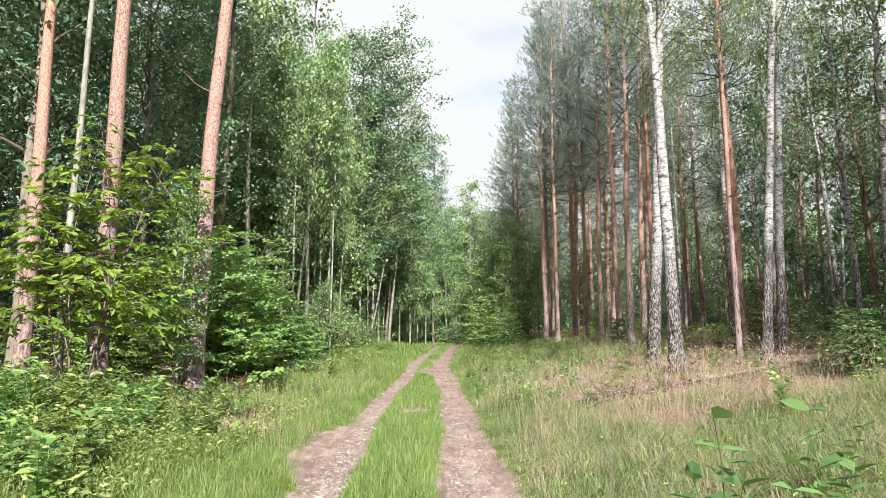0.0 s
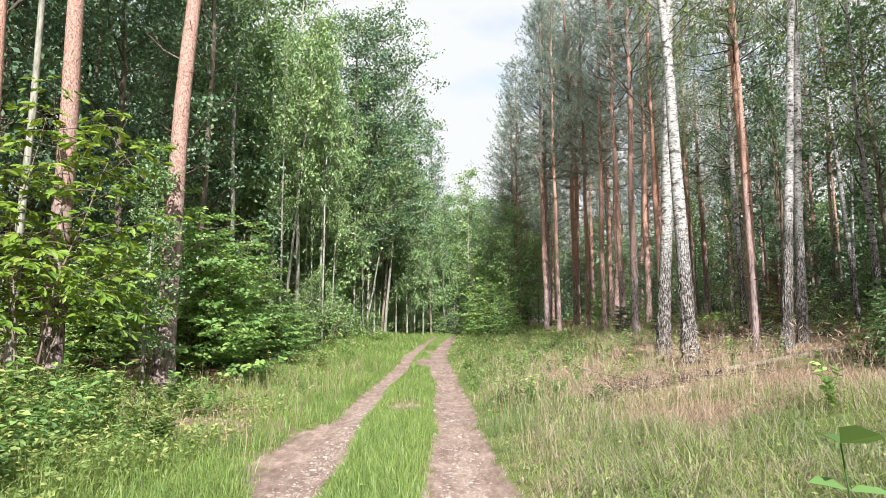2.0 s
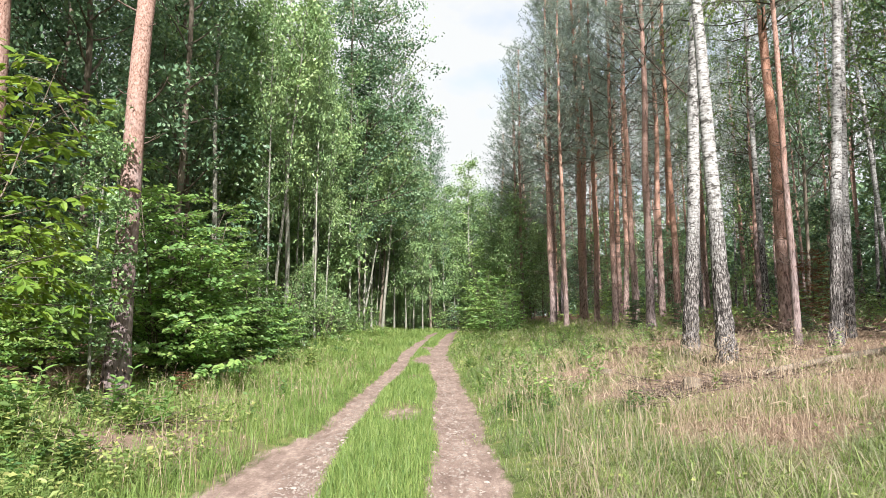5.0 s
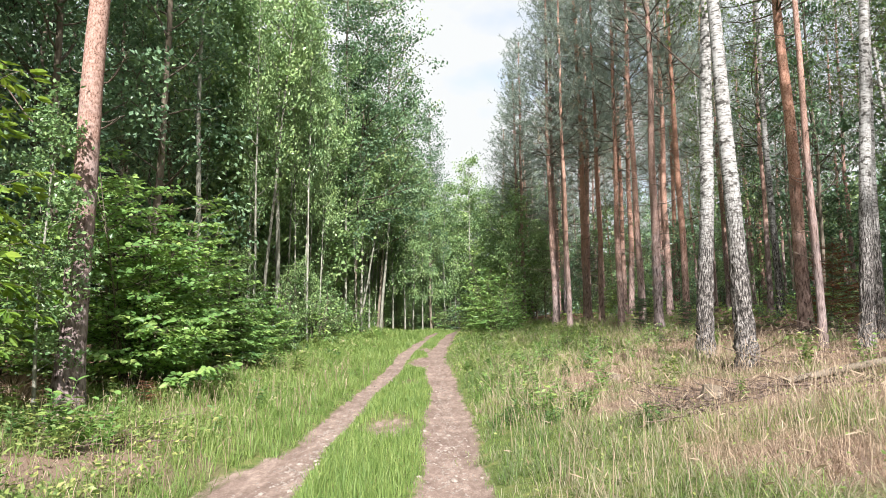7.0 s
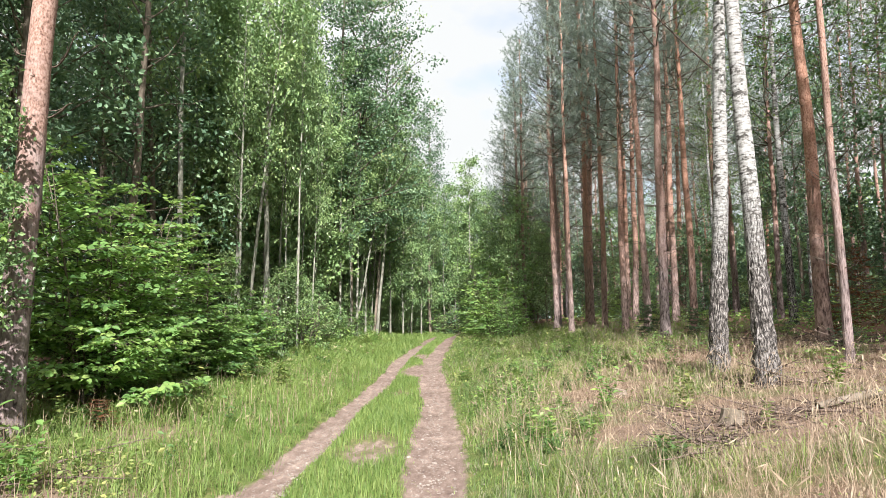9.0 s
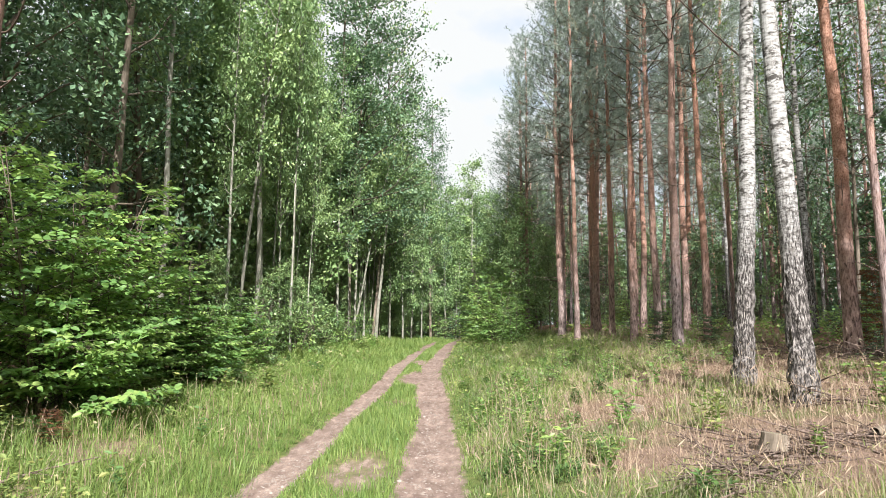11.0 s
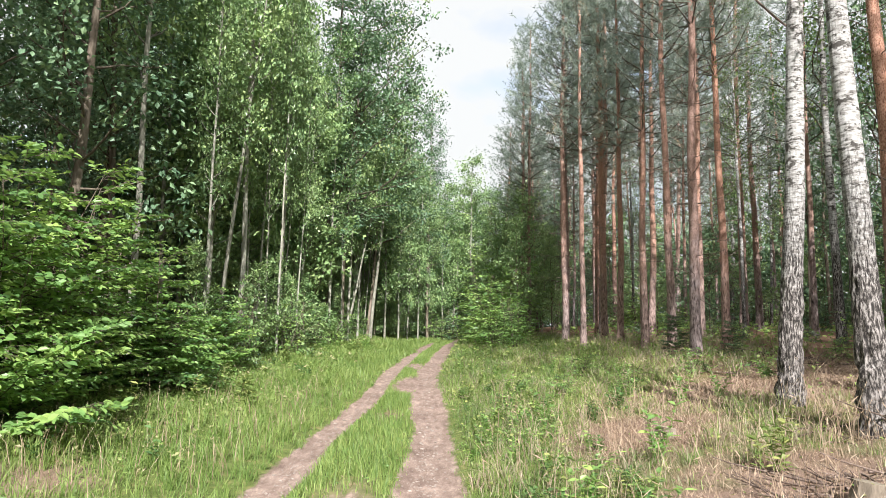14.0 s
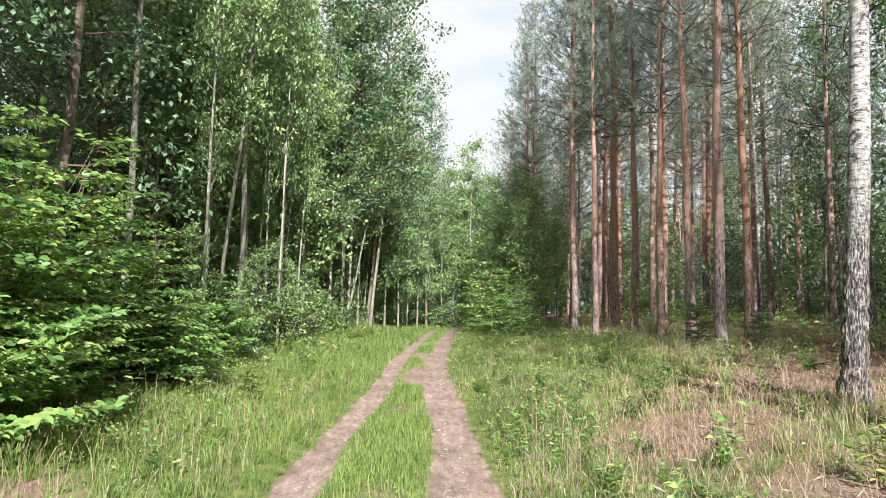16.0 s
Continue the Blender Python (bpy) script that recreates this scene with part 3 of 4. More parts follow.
def birch_meshes(height=17.0, r=0.15, low=6.5, detail=True):
    n_s = 22 if detail else 10
    pts, rad = trunk_points(height, r, 0.2, 0.035, 0.3, 0.07 if detail else 0.3)
    v, f = tube(pts, rad, n_s)
    if detail:
        v = roughen(v, lambda z: 0.05 * max(0.0, min(1.0, 1.4 - z / 1.6)) + 0.006, 15.0, 0.45)
    trunk = build_mesh("birch_trunk", [(v, f, 0, None, not detail)], [M_BIRCH])
    ch, tips, dirs = [], [], []
    for k in range(26):
        z = low + (height - low) * (k + rng.random()) / 26
        rel = (z - low) / (height - low)
        L = 2.6 * (1 - 0.65 * rel) * rng.uniform(0.6, 1.2)
        a = rng.uniform(0, 6.28)
        q, rr = limb(at_height(pts, z), (math.cos(a), math.sin(a), 0.9), L, 0.018, 0.15, -0.08, 6)
        ch.append((*tube(q, rr, 4), 0, None, True))
        for t in range(2, 7):
            for _ in range(3):
                hang, hr = limb(q[t], rng.normal(size=3) * 0.5 + np.array([0, 0, -0.5]), rng.uniform(0.3, 0.9), 0.005, 0.15, -0.25, 3)
                ch.append((*tube(hang[::3], hr[::3], 3), 0, None, True))
                tips += list(hang[1:])
                dirs += [np.array([0, 0, -1.0])] * 3
    branches = build_mesh("birch_branches", ch, [M_LIMB])
    V, F, tone = sprays(np.array(tips), np.array(dirs), 3, 0.14, 0.085, 0.06, flat=0.1, droop=0.5)
    crown = build_mesh("birch_crown", [(V, F, 0, tone, False)], [M_BIRCHLEAF])
    return trunk, branches, crown


def spray_twig(ch, c, d, nr, base, way, length, leaf, gap, droop=0.0, fingers=1):
    """One twig with its leaves set alternately to either side in a level spray; fingers: leaflets to a leaf."""
    n = max(2, int(length / gap))
    t = np.linspace(0, 1, n + 1)[:, None]
    way = unit(way)
    pts = base + way * length * t + np.array([0, 0, -1.0]) * droop * length * t ** 2
    ch.append((*tube(pts[[0, n // 2, n]], [0.0045, 0.003, 0.0015], 3), 0, None, True))
    side = unit(np.cross(way, [0, 0, 1.0]))
    for k in range(1, n + 1):
        sgn = 1 if k % 2 else -1
        lift = rng.uniform(-0.35, 0.15)
        for j in range(fingers):
            fan = (j - (fingers - 1) / 2) * 0.6
            c.append(pts[k])
            d.append(unit(way * (0.55 if k < n else 1.0) + side * sgn * (0.9 if k < n else 0.1) + np.array([0, 0, lift - 0.2 - 0.25 * (fingers > 1)])) + (side * fan if fingers > 1 else 0) + rng.normal(size=3) * 0.12)
            nr.append(np.array([0, 0, 0.8]) + rng.normal(size=3) * 0.42 + way * 0.45)


def bush_meshes(height, reach, stems, leaf, leafmat, name="shrub", shape=6, laterals=14, twigs=6, gap=0.05, bare=0.0, droop=0.15, fingers=1, splay=0.45, fine=0.5):
    st, ch, c, d, nr, tone = [], [], [], [], [], []
    for k in range(stems):
        a = 6.28 * k / stems + rng.uniform(-0.4, 0.4)
        tall = height * (rng.uniform(0.55, 1.08) if stems > 1 else 1.0)
        out = splay * rng.uniform(0.3, 1.3) if stems > 1 else 0.0
        q, rr = limb((0.12 * math.cos(a), 0.12 * math.sin(a), -0.08), (out * math.cos(a), out * math.sin(a), 1.0), tall, 0.02, 0.07, 0.1, 8)
        st.append(build_mesh(name + "_stem", [(*tube(q, rr, 5), 0, None, True)], [M_GREYBARK]))
        for i in range(laterals):
            rel = bare + (1 - bare) * (i + rng.random()) / laterals
            p = np.array([np.interp(rel * 8, np.arange(9), q[:, j]) for j in range(3)])
            b = i * 2.4 + rng.uniform(-0.5, 0.5)
            L = reach * (1.0 - 0.72 * rel) * rng.uniform(0.45, 1.0)
            q2, r2 = limb(p, (math.cos(b), math.sin(b), rng.uniform(0.1, 0.55)), L, 0.009, 0.1, -0.02, 4)
            ch.append((*tube(q2, r2, 3), 0, None, True))
            before, shade = len(c), rng.random()
            for m in range(twigs):
                u = 0.25 + 0.75 * (m + 1) / twigs
                base = np.array([np.interp(u * 4, np.arange(5), q2[:, j]) for j in range(3)])
                w = unit(q2[-1] - q2[0])
                sd = unit(np.cross(w, [0, 0, 1.0])) * (1 if m % 2 else -1)
                spray_twig(ch, c, d, nr, base, w * (1.0 if m == twigs - 1 else 0.6) + sd * (0.1 if m == twigs - 1 else 0.9) + np.array([0, 0, rng.uniform(-0.1, 0.3)]), (0.18 + fine * L * (1.25 - u)) * rng.uniform(0.7, 1.2), leaf, gap, droop, fingers)
            tone += list(np.clip(shade * 0.55 + 0.45 * rng.random(len(c) - before), 0, 1))
    twig_mesh = build_mesh(name + "_twigs", ch, [M_LIMB])
    n = len(c)
    size = leaf * rng.uniform(0.7, 1.25, n)
    V, F, tn = leaves(np.array(c), np.array(d), unit(np.array(nr)), size, size * (0.6 if fingers == 1 else 0.42), shape=shape, tone=np.array(tone))
    crown = build_mesh(name + "_leaves", [(V, F, 0, tn, False)], [leafmat])
    return (twig_mesh, crown, *st)


TREE = ("trunk", "branchwork", "crown")
SHRUB = ("twigwork", "foliage") + ("stem",) * 12


def kind_of(name, meshes, label, category, group, names=TREE):
    return Kind(name, [(n, m, "") for n, m in zip(names, meshes)], label, category, group)


PINES = [kind_of("pine_tree", pine_meshes(h, 0.145, c, 450), "tall Scots pine with flaking orange upper bark and dead twigs", "pine tree", "pines of the wood") for h, c in ((17.5, 8.2), (16.5, 7.2), (18.5, 9.2))]
NEARPINES = [kind_of("pine_tree", pine_meshes(h, 0.15, c, 300, False), "Scots pine with pinkish scaly bark and broken branch stubs", "pine tree", "pines of the wood") for h, c in ((18.5, 11.0), (17.5, 10.5))]
FARPINES = [kind_of("pine_tree", pine_meshes(h, 0.105, c, 290), "slender Scots pine in the dense stand", "pine tree", "pines of the wood") for h, c in ((17.0, 7.0), (16.0, 5.5))]
BIRCHES = [kind_of("birch_tree", birch_meshes(17.5, 0.16, 7.0), "white-barked birch with a black furrowed foot", "birch tree", "birches by the track"),
           kind_of("birch_tree", birch_meshes(16.5, 0.15, 6.5), "white-barked birch with a black furrowed foot", "birch tree", "birches by the track")]
FARBIRCH = [kind_of("birch_tree", birch_meshes(15.0, 0.10, 5.0, False), "slim white birch among the pines", "birch tree", "birches in the wood")]
OAKS = [kind_of("oak_tree", broadleaf_meshes(h, 0.12, lo, 3.0, 46, 38, 0.145, M_GREYBARK, M_OAK, name="oak", sway=0.1, fine=False, spread=0.25), "tall oak with a straight grey trunk and dark leaves", "oak tree", "broadleaved trees of the wood") for h, lo in ((19, 3.0), (18, 3.5), (20, 4.5))]
WIDEOAK = kind_of("oak_tree", broadleaf_meshes(18.5, 0.09, 5.0, 4.4, 54, 34, 0.19, M_GREYBARK, M_OAK, name="wide_oak", sway=0.1, fine=False, spread=0.29, top_taper=0.45), "big dark-leaved oak that overhangs the track", "oak tree", "broadleaved trees of the wood")
POLES = [kind_of("young_tree", broadleaf_meshes(h, 0.075, lo, 1.9, 34, 24, 0.19, M_PALE, M_YOUNG, name="young_tree", sway=0.09, fine=False, spread=0.25), "young pole-like tree with pale bark and light green leaves", "young tree", "young trees at the wood's edge") for h, lo in ((13, 2.0), (11.5, 1.4), (14.5, 2.6))]
TALLPOLES = [kind_of("young_tree", broadleaf_meshes(h, 0.1, lo, 1.9, 26, 24, 0.185, M_PALE, M_YOUNG, name="tall_pole", sway=0.06, fine=False, spread=0.25), "slender tree with a pale bare trunk at the wood's edge", "young tree", "young trees at the wood's edge") for h, lo in ((16, 5.5), (15, 6.5))]
BACKS = [kind_of("oak_tree", broadleaf_meshes(h, 0.11, lo, 3.4, 34, 20, 0.23, M_GREYBARK, M_OAK, 6, name="back_tree", twigs=5, sway=0.1, fine=False, spread=0.32), "tall dark tree deep in the wood", "oak tree", "broadleaved trees of the wood") for h, lo in ((18, 2.0), (20, 4.5))]
UNDER = [kind_of("understory_tree", broadleaf_meshes(h, 0.045, 0.5, 1.9, 26, 16, 0.185, M_GREYBARK, m, 5, name="understory", twigs=5, sway=0.1, fine=False, spread=0.2), "bushy young tree in the wood's understory", "young tree", "understory trees") for h, m in ((6.5, M_OAK), (8.0, M_YOUNG))]
BUSHES = [kind_of("hornbeam_bush", bush_meshes(3.9, 1.9, 10, 0.118, M_BUSH, laterals=20, twigs=7, gap=0.052), "bright green hornbeam bush at the wood's edge", "bush", "bushes at the wood's edge", SHRUB),
          kind_of("hornbeam_bush", bush_meshes(2.8, 1.6, 9, 0.112, M_BUSH, laterals=17, twigs=7, gap=0.052), "low green hornbeam bush at the wood's edge", "bush", "bushes at the wood's edge", SHRUB)]
SCRUB = [kind_of("shrub", bush_meshes(1.5, 0.95, 5, 0.115, m, shape=4, laterals=8, twigs=4, gap=0.07), "small leafy shrub in the undergrowth", "shrub", "undergrowth shrubs", SHRUB) for m in (M_OAK, M_BUSH, M_YOUNG)]
DARKSCRUB = kind_of("shrub", bush_meshes(1.6, 1.0, 6, 0.11, M_DARKWEED, laterals=11, twigs=5, gap=0.055), "dark green leafy shrub on the shaded bank", "shrub", "undergrowth shrubs", SHRUB)
FARBUSH = kind_of("hazel_bush", bush_meshes(4.2, 2.0, 7, 0.17, M_BUSH, "hazel", shape=4, laterals=16, twigs=5, gap=0.10), "light green hazel bush under the pines", "bush", "hazel bushes under the pines", SHRUB)
MAPLE = kind_of("maple_sapling", bush_meshes(4.3, 2.1, 6, 0.165, M_ELDER, "maple", laterals=16, twigs=5, gap=0.13, bare=0.3, droop=0.35, fingers=3), "yellow-green maple sapling leaning out of the wood", "sapling", "", SHRUB)
SPRUCES = [kind_of("spruce_sapling", bush_meshes(1.3, 0.65, 1, 0.05, M_SPRUCE, "spruce", shape=4, laterals=46, twigs=7, gap=0.022), "small dark spruce sapling among the pines", "spruce sapling", "spruce saplings", SHRUB)]
DEADBUSH = kind_of("dead_spruce", bush_meshes(2.2, 1.1, 1, 0.06, M_DEADNEEDLE, "dead_spruce", shape=4, laterals=52, twigs=7, gap=0.03), "dead spruce sapling with rust-brown needles", "spruce sapling", "", SHRUB)

# -- trees along the left side
near_pine = NEARPINES[0].put(-4.88, 13.05, turn=40, lean=(0.8, 0), scale=1.0, wide=1.25, label="Scots pine with pinkish bark standing at the edge of the verge")
NEARPINES[1].put(-5.95, 11.4, turn=150, wide=1.15)
NEARPINES[1].put(-8.0, 12.6, turn=10, wide=1.0)
TALLPOLES[1].put(-6.9, 11.9, turn=80, scale=1.1, wide=0.75)
MAPLE.put(-5.75, 10.5, turn=30)
BUSHES[0].put(-5.2, 15.6, turn=0, scale=1.1, wide=1.0)
BUSHES[0].put(-5.9, 18.2, turn=120, scale=0.9)
BUSHES[1].put(-5.2, 20.4, turn=60)
BUSHES[1].put(-5.4, 24.0, turn=200, scale=0.8)
BUSHES[0].put(-7.6, 15.5, turn=240, scale=0.8)
for k, (x, y, s, w) in enumerate(((-5.65, 27.3, 1.1, 0.95), (-8.2, 31.0, 1.2, 1.2), (-6.95, 23.1, 1.2, 0.9), (-5.35, 30.6, 1.0, 0.65), (-4.8, 46.0, 0.9, 0.8), (-3.55, 43.3, 0.9, 0.95), (-4.6, 36.5, 0.9, 0.7), (-4.3, 40.2, 0.85, 0.7))):
    TALLPOLES[k % 2].put(x, y, scale=s, wide=w, lean=(4 if k == 5 else 0, 0))

# -- birches and pines on the right bank
near_birch = BIRCHES[0].put(5.45, 17.2, turn=20, lean=(3.0, 0))
BIRCHES[1].put(5.3, 15.0, turn=130, lean=(-1.5, -2.5), wide=1.05)
BIRCHES[1].put(7.42, 15.2, turn=250, lean=(5.0, 0), wide=0.75)
BIRCHES[0].put(8.4, 16.4, turn=170, lean=(3.0, 0), wide=0.7)
FARBIRCH[0].put(13.0, 20.5, lean=(-2, 0), wide=1.2)
for k, (x, y, w) in enumerate(((9.05, 20.1, 1.15), (7.2, 16.1, 0.5), (7.15, 25.3, 1.0), (8.6, 26.8, 0.85), (6.7, 31.2, 0.8), (5.35, 34.5, 0.95), (5.5, 35.4, 0.9), (7.0, 29.3, 0.85),
                              (7.4, 27.9, 0.9), (9.1, 30.0, 0.95), (5.4, 31.3, 0.75), (7.9, 40.0, 0.9), (5.0, 43.6, 0.9), (4.8, 46.0, 0.85))):
    PINES[k % 3].put(x, y, wide=w)



def bare_limb(tree, z, reach, rise, r, sag=0.0, twigs=3):
    """A bare limb of its own on a tree, out of the trunk at height z; reach and rise in metres towards +x."""
    inv = tree.matrix_basis.inverted()
    base = tree.matrix_basis @ Vector((0, 0, z))
    t = np.linspace(0, 1, 9)
    pts = np.stack([base.x + reach * t, base.y + 0.15 * np.sin(t * 5), base.z + rise * t + sag * np.sin(t * np.pi)], 1) + np.sin(np.outer(t * 9, [1, 1.3, 0.8])) * 0.02
    q = np.array([inv @ Vector(p) for p in pts])
    ob = part("limb", build_mesh("limb", [(*tube(q, np.linspace(r, r * 0.3, 9), 7), 0, None, True)], [M_TWIG]), tree, "bare crooked limb")
    for k in range(twigs):
        j = 3 + k * 5 // max(1, twigs)
        p, rr = limb(pts[j], (reach, rng.normal() * 0.6, abs(rise) * 0.6 + 0.3), abs(reach) * 0.35, r * 0.4, 0.2, 0.1, 3)
        part("twig", build_mesh("twig", [(*tube(np.array([inv @ Vector(v) for v in p]), rr, 4), 0, None, True)], [M_TWIG]), ob)


bare_limb(near_birch, 5.7, -1.9, 1.9, 0.019, 0.1)
bare_limb(near_pine, 4.6, 0.6, 0.4, 0.014, -0.06)
bare_limb(near_pine, 3.5, -1.15, 1.05, 0.02, -0.2, 2)
bare_limb(near_pine, 6.1, -0.7, 0.5, 0.02, 0.0, 2)
bare_limb(near_pine, 3.9, 0.6, 0.15, 0.015, 0.05, 1)

# -- the rest of the wood, farther in
placed = [(o.matrix_basis.translation.x, o.matrix_basis.translation.y) for o in scene.objects if o.parent is None and "tree" in o.name]


def scatter(n, x0, x1, y0, y1, gap, kinds, s0=0.9, s1=1.15, keep=None, slim=1.0):
    made = tries = 0
    while made < n and tries < n * 40:
        tries += 1
        x, y = rng.uniform(x0, x1), rng.uniform(y0, y1)
        if keep and not keep(x, y):
            continue
        if any((x - a) ** 2 + (y - b) ** 2 < gap * gap for a, b in placed):
            continue
        placed.append((x, y))
        s = rng.uniform(s0, s1)
        kinds[rng.integers(len(kinds))].put(x, y, scale=s, wide=s * slim * rng.uniform(0.8, 1.2), lean=(rng.normal() * 1.2, rng.normal() * 1.2))
        made += 1


def left_edge(y):
    return -5.2 + 0.035 * (y - 25)


scatter(26, -6.5, -3.2, 29, 60, 0.6, TALLPOLES, 0.65, 1.0, lambda x, y: x < left_edge(y) + 0.3, 0.5)
scatter(32, -9.0, -3.4, 27, 62, 1.1, POLES, 0.8, 1.25, lambda x, y: x < left_edge(y) - 0.7)
scatter(36, -16, -6.5, 14, 60, 1.7, OAKS, 0.85, 1.1, lambda x, y: x < left_edge(y) - 1.6)
scatter(36, -24, -12, 2, 70, 2.0, BACKS)
OAKS[2].put(-0.9, 59.0, scale=0.95, wide=0.85, label="tall dark-leaved oak at the bend of the track")
WIDEOAK.put(-3.9, 45.0, scale=1.0, wide=1.0, lean=(2.5, 0), turn=30)
OAKS[0].put(-5.0, 38.0, scale=1.0, wide=1.25)
OAKS[1].put(-4.2, 51.0, scale=0.9, wide=1.5)
WIDEOAK.put(-4.6, 40.0, scale=1.05, wide=0.95, lean=(2, 0), turn=200)
scatter(16, 5.5, 16, 30, 62, 1.4, PINES, 0.9, 1.1)
scatter(44, 8.5, 30, 20, 75, 1.7, FARPINES, 0.9, 1.15)
scatter(10, 4.6, 9, 44, 66, 1.3, FARPINES, 0.8, 1.0)
scatter(16, 9.5, 24, 16, 50, 1.7, FARBIRCH, 0.9, 1.15)
scatter(20, -18, -7.0, 14, 60, 1.2, UNDER, 0.7, 1.1)
scatter(26, -7.5, -3.6, 27, 60, 0.8, UNDER[1:], 0.5, 1.15, lambda x, y: x < left_edge(y) - 0.5)
scatter(44, 10, 28, 29, 72, 1.1, UNDER, 0.5, 0.95)
scatter(9, 14, 22, 18, 30, 1.2, UNDER, 0.4, 0.7)
scatter(24, -10, 12, 60, 80, 1.0, UNDER, 0.8, 1.2)
scatter(7, 4.6, 8, 46, 62, 1.0, UNDER, 0.5, 0.8)
scatter(12, 13, 28, 14, 60, 2.2, BACKS, 0.6, 0.9)
scatter(14, -12, 14, 68, 84, 2.0, BACKS, 0.62, 0.8)
for k, x in enumerate(np.arange(-9.0, 10.0, 1.45)):
    POLES[k % 3].put(x, 64.5 + 3.0 * math.sin(k * 2.3), scale=0.95 + 0.12 * math.sin(k * 1.7))
    if k % 2 == 0:
        BACKS[k // 2 % 2].put(x + 0.7, 74.0 + 2.5 * math.sin(k * 1.9), scale=0.72, wide=0.9)
scatter(10, -24, -11, -22, 3, 3.0, BACKS)
scatter(10, 11, 24, -22, 6, 3.0, FARPINES)
# out of view on the right: trees added to cast shade into the wood ahead
scatter(14, 10.5, 20, 1, 12, 2.0, FARPINES)
scatter(8, 12, 24, 4, 16, 2.0, BACKS, 0.8, 1.0)

for k, (x, y) in enumerate(((-3.1, 47.0), (-2.5, 50.0), (-2.1, 53.0), (-1.5, 56.0), (-0.9, 59.5), (0.3, 62.0), (1.5, 63.5), (2.8, 65.5), (4.3, 66.5), (-3.8, 54.0), (-2.6, 58.0), (-1.2, 63.0))):
    POLES[k % 3].put(x, y, scale=1.0 + 0.12 * math.sin(k * 2.1), wide=0.85)
    UNDER[1].put(x - 0.7, y + 0.8, scale=0.35 + 0.1 * math.sin(k * 1.3), wide=0.6)
for x, y, s in ((3.9, 39.5, 0.72), (4.6, 42.5, 0.95), (3.7, 46.0, 0.85), (5.2, 48.5, 1.1), (3.9, 51.0, 1.0), (6.4, 53.0, 1.2), (5.0, 56.0, 1.2), (6.3, 44.0, 0.7)):
    UNDER[1].put(x, y, scale=s, wide=s * 0.95)
# unseen low trees beside the start, added to shade the right-hand shrubs and left pines
for x, y in ((9.4, -1.5), (10.9, 1.0), (-7.0, -2.5)):
    BACKS[0].put(x, y, scale=0.62)
scatter(5, 15, 27, 19, 42, 1.6, BACKS, 0.75, 0.95)

# -- undergrowth
for y in np.arange(15, 62, 1.7):
    SCRUB[rng.integers(1, 3)].put(left_edge(y) - rng.uniform(-0.1, 1.0), y, scale=rng.uniform(0.4, 1.0))
edge = np.random.default_rng(77)
for y in np.arange(24.0, 56.0, 1.9):
    TALLPOLES[int(edge.integers(2))].put(left_edge(y) + edge.uniform(-0.8, 0.4), y + edge.uniform(-0.9, 0.9), scale=edge.uniform(0.6, 0.95), wide=edge.uniform(0.35, 0.75), lean=(edge.normal() * 3.0, edge.normal() * 2.0))
for y in np.arange(23.0, 57.0, 1.6):
    UNDER[1].put(left_edge(y) + edge.uniform(-0.7, 0.1), y + edge.uniform(-0.7, 0.7), scale=edge.uniform(0.2, 0.45), wide=edge.uniform(0.3, 0.5))
    SCRUB[int(edge.integers(1, 3))].put(left_edge(y) + edge.uniform(-0.4, 0.3), y + edge.uniform(-0.7, 0.7), scale=edge.uniform(0.7, 1.7), wide=edge.uniform(0.6, 1.1))
for _ in range(26):
    SCRUB[rng.integers(3)].put(rng.uniform(-15, -6.5), rng.uniform(9, 50), scale=rng.uniform(0.6, 1.5))
for _ in range(34):
    SCRUB[rng.integers(3)].put(rng.uniform(8.5, 24), rng.uniform(19, 60), scale=rng.uniform(0.6, 1.5))
for x in np.arange(-7, 8, 0.9):
    SCRUB[rng.integers(3)].put(x, rng.uniform(60, 63), scale=rng.uniform(1.1, 1.9))
for x, y, s in ((6.4, 9.9, 0.5), (6.9, 10.6, 0.7), (7.6, 11.6, 0.85), (9.6, 12.2, 1.3), (8.4, 10.8, 1.1), (10.5, 13.4, 1.4), (8.9, 9.2, 1.0), (7.5, 9.2, 0.7)):
    DARKSCRUB.put(x, y, scale=s)
for x, y, sc in ((2.9, 38.0, 0.9), (3.1, 42.0, 1.2), (2.7, 45.0, 0.9), (3.4, 35.5, 0.55), (3.4, 48.0, 1.3), (4.4, 52.0, 1.5), (3.3, 50.5, 0.9)):
    FARBUSH.put(x, y, scale=sc)
for _ in range(24):
    SCRUB[rng.integers(3)].put(rng.uniform(7.5, 16), rng.uniform(17, 34), scale=rng.uniform(0.25, 0.6))
SPRUCES[0].put(6.9, 25.9, scale=0.9)
SPRUCES[0].put(7.9, 24.6, scale=0.7)
DEADBUSH.put(10.1, 20.9)
DEADBUSH.put(-4.25, 14.1, scale=0.2, wide=0.3, label="rust-brown dead twigs under the hornbeam bush")
POLES[1].put(-4.95, 12.4, turn=0, scale=0.36, wide=0.36)


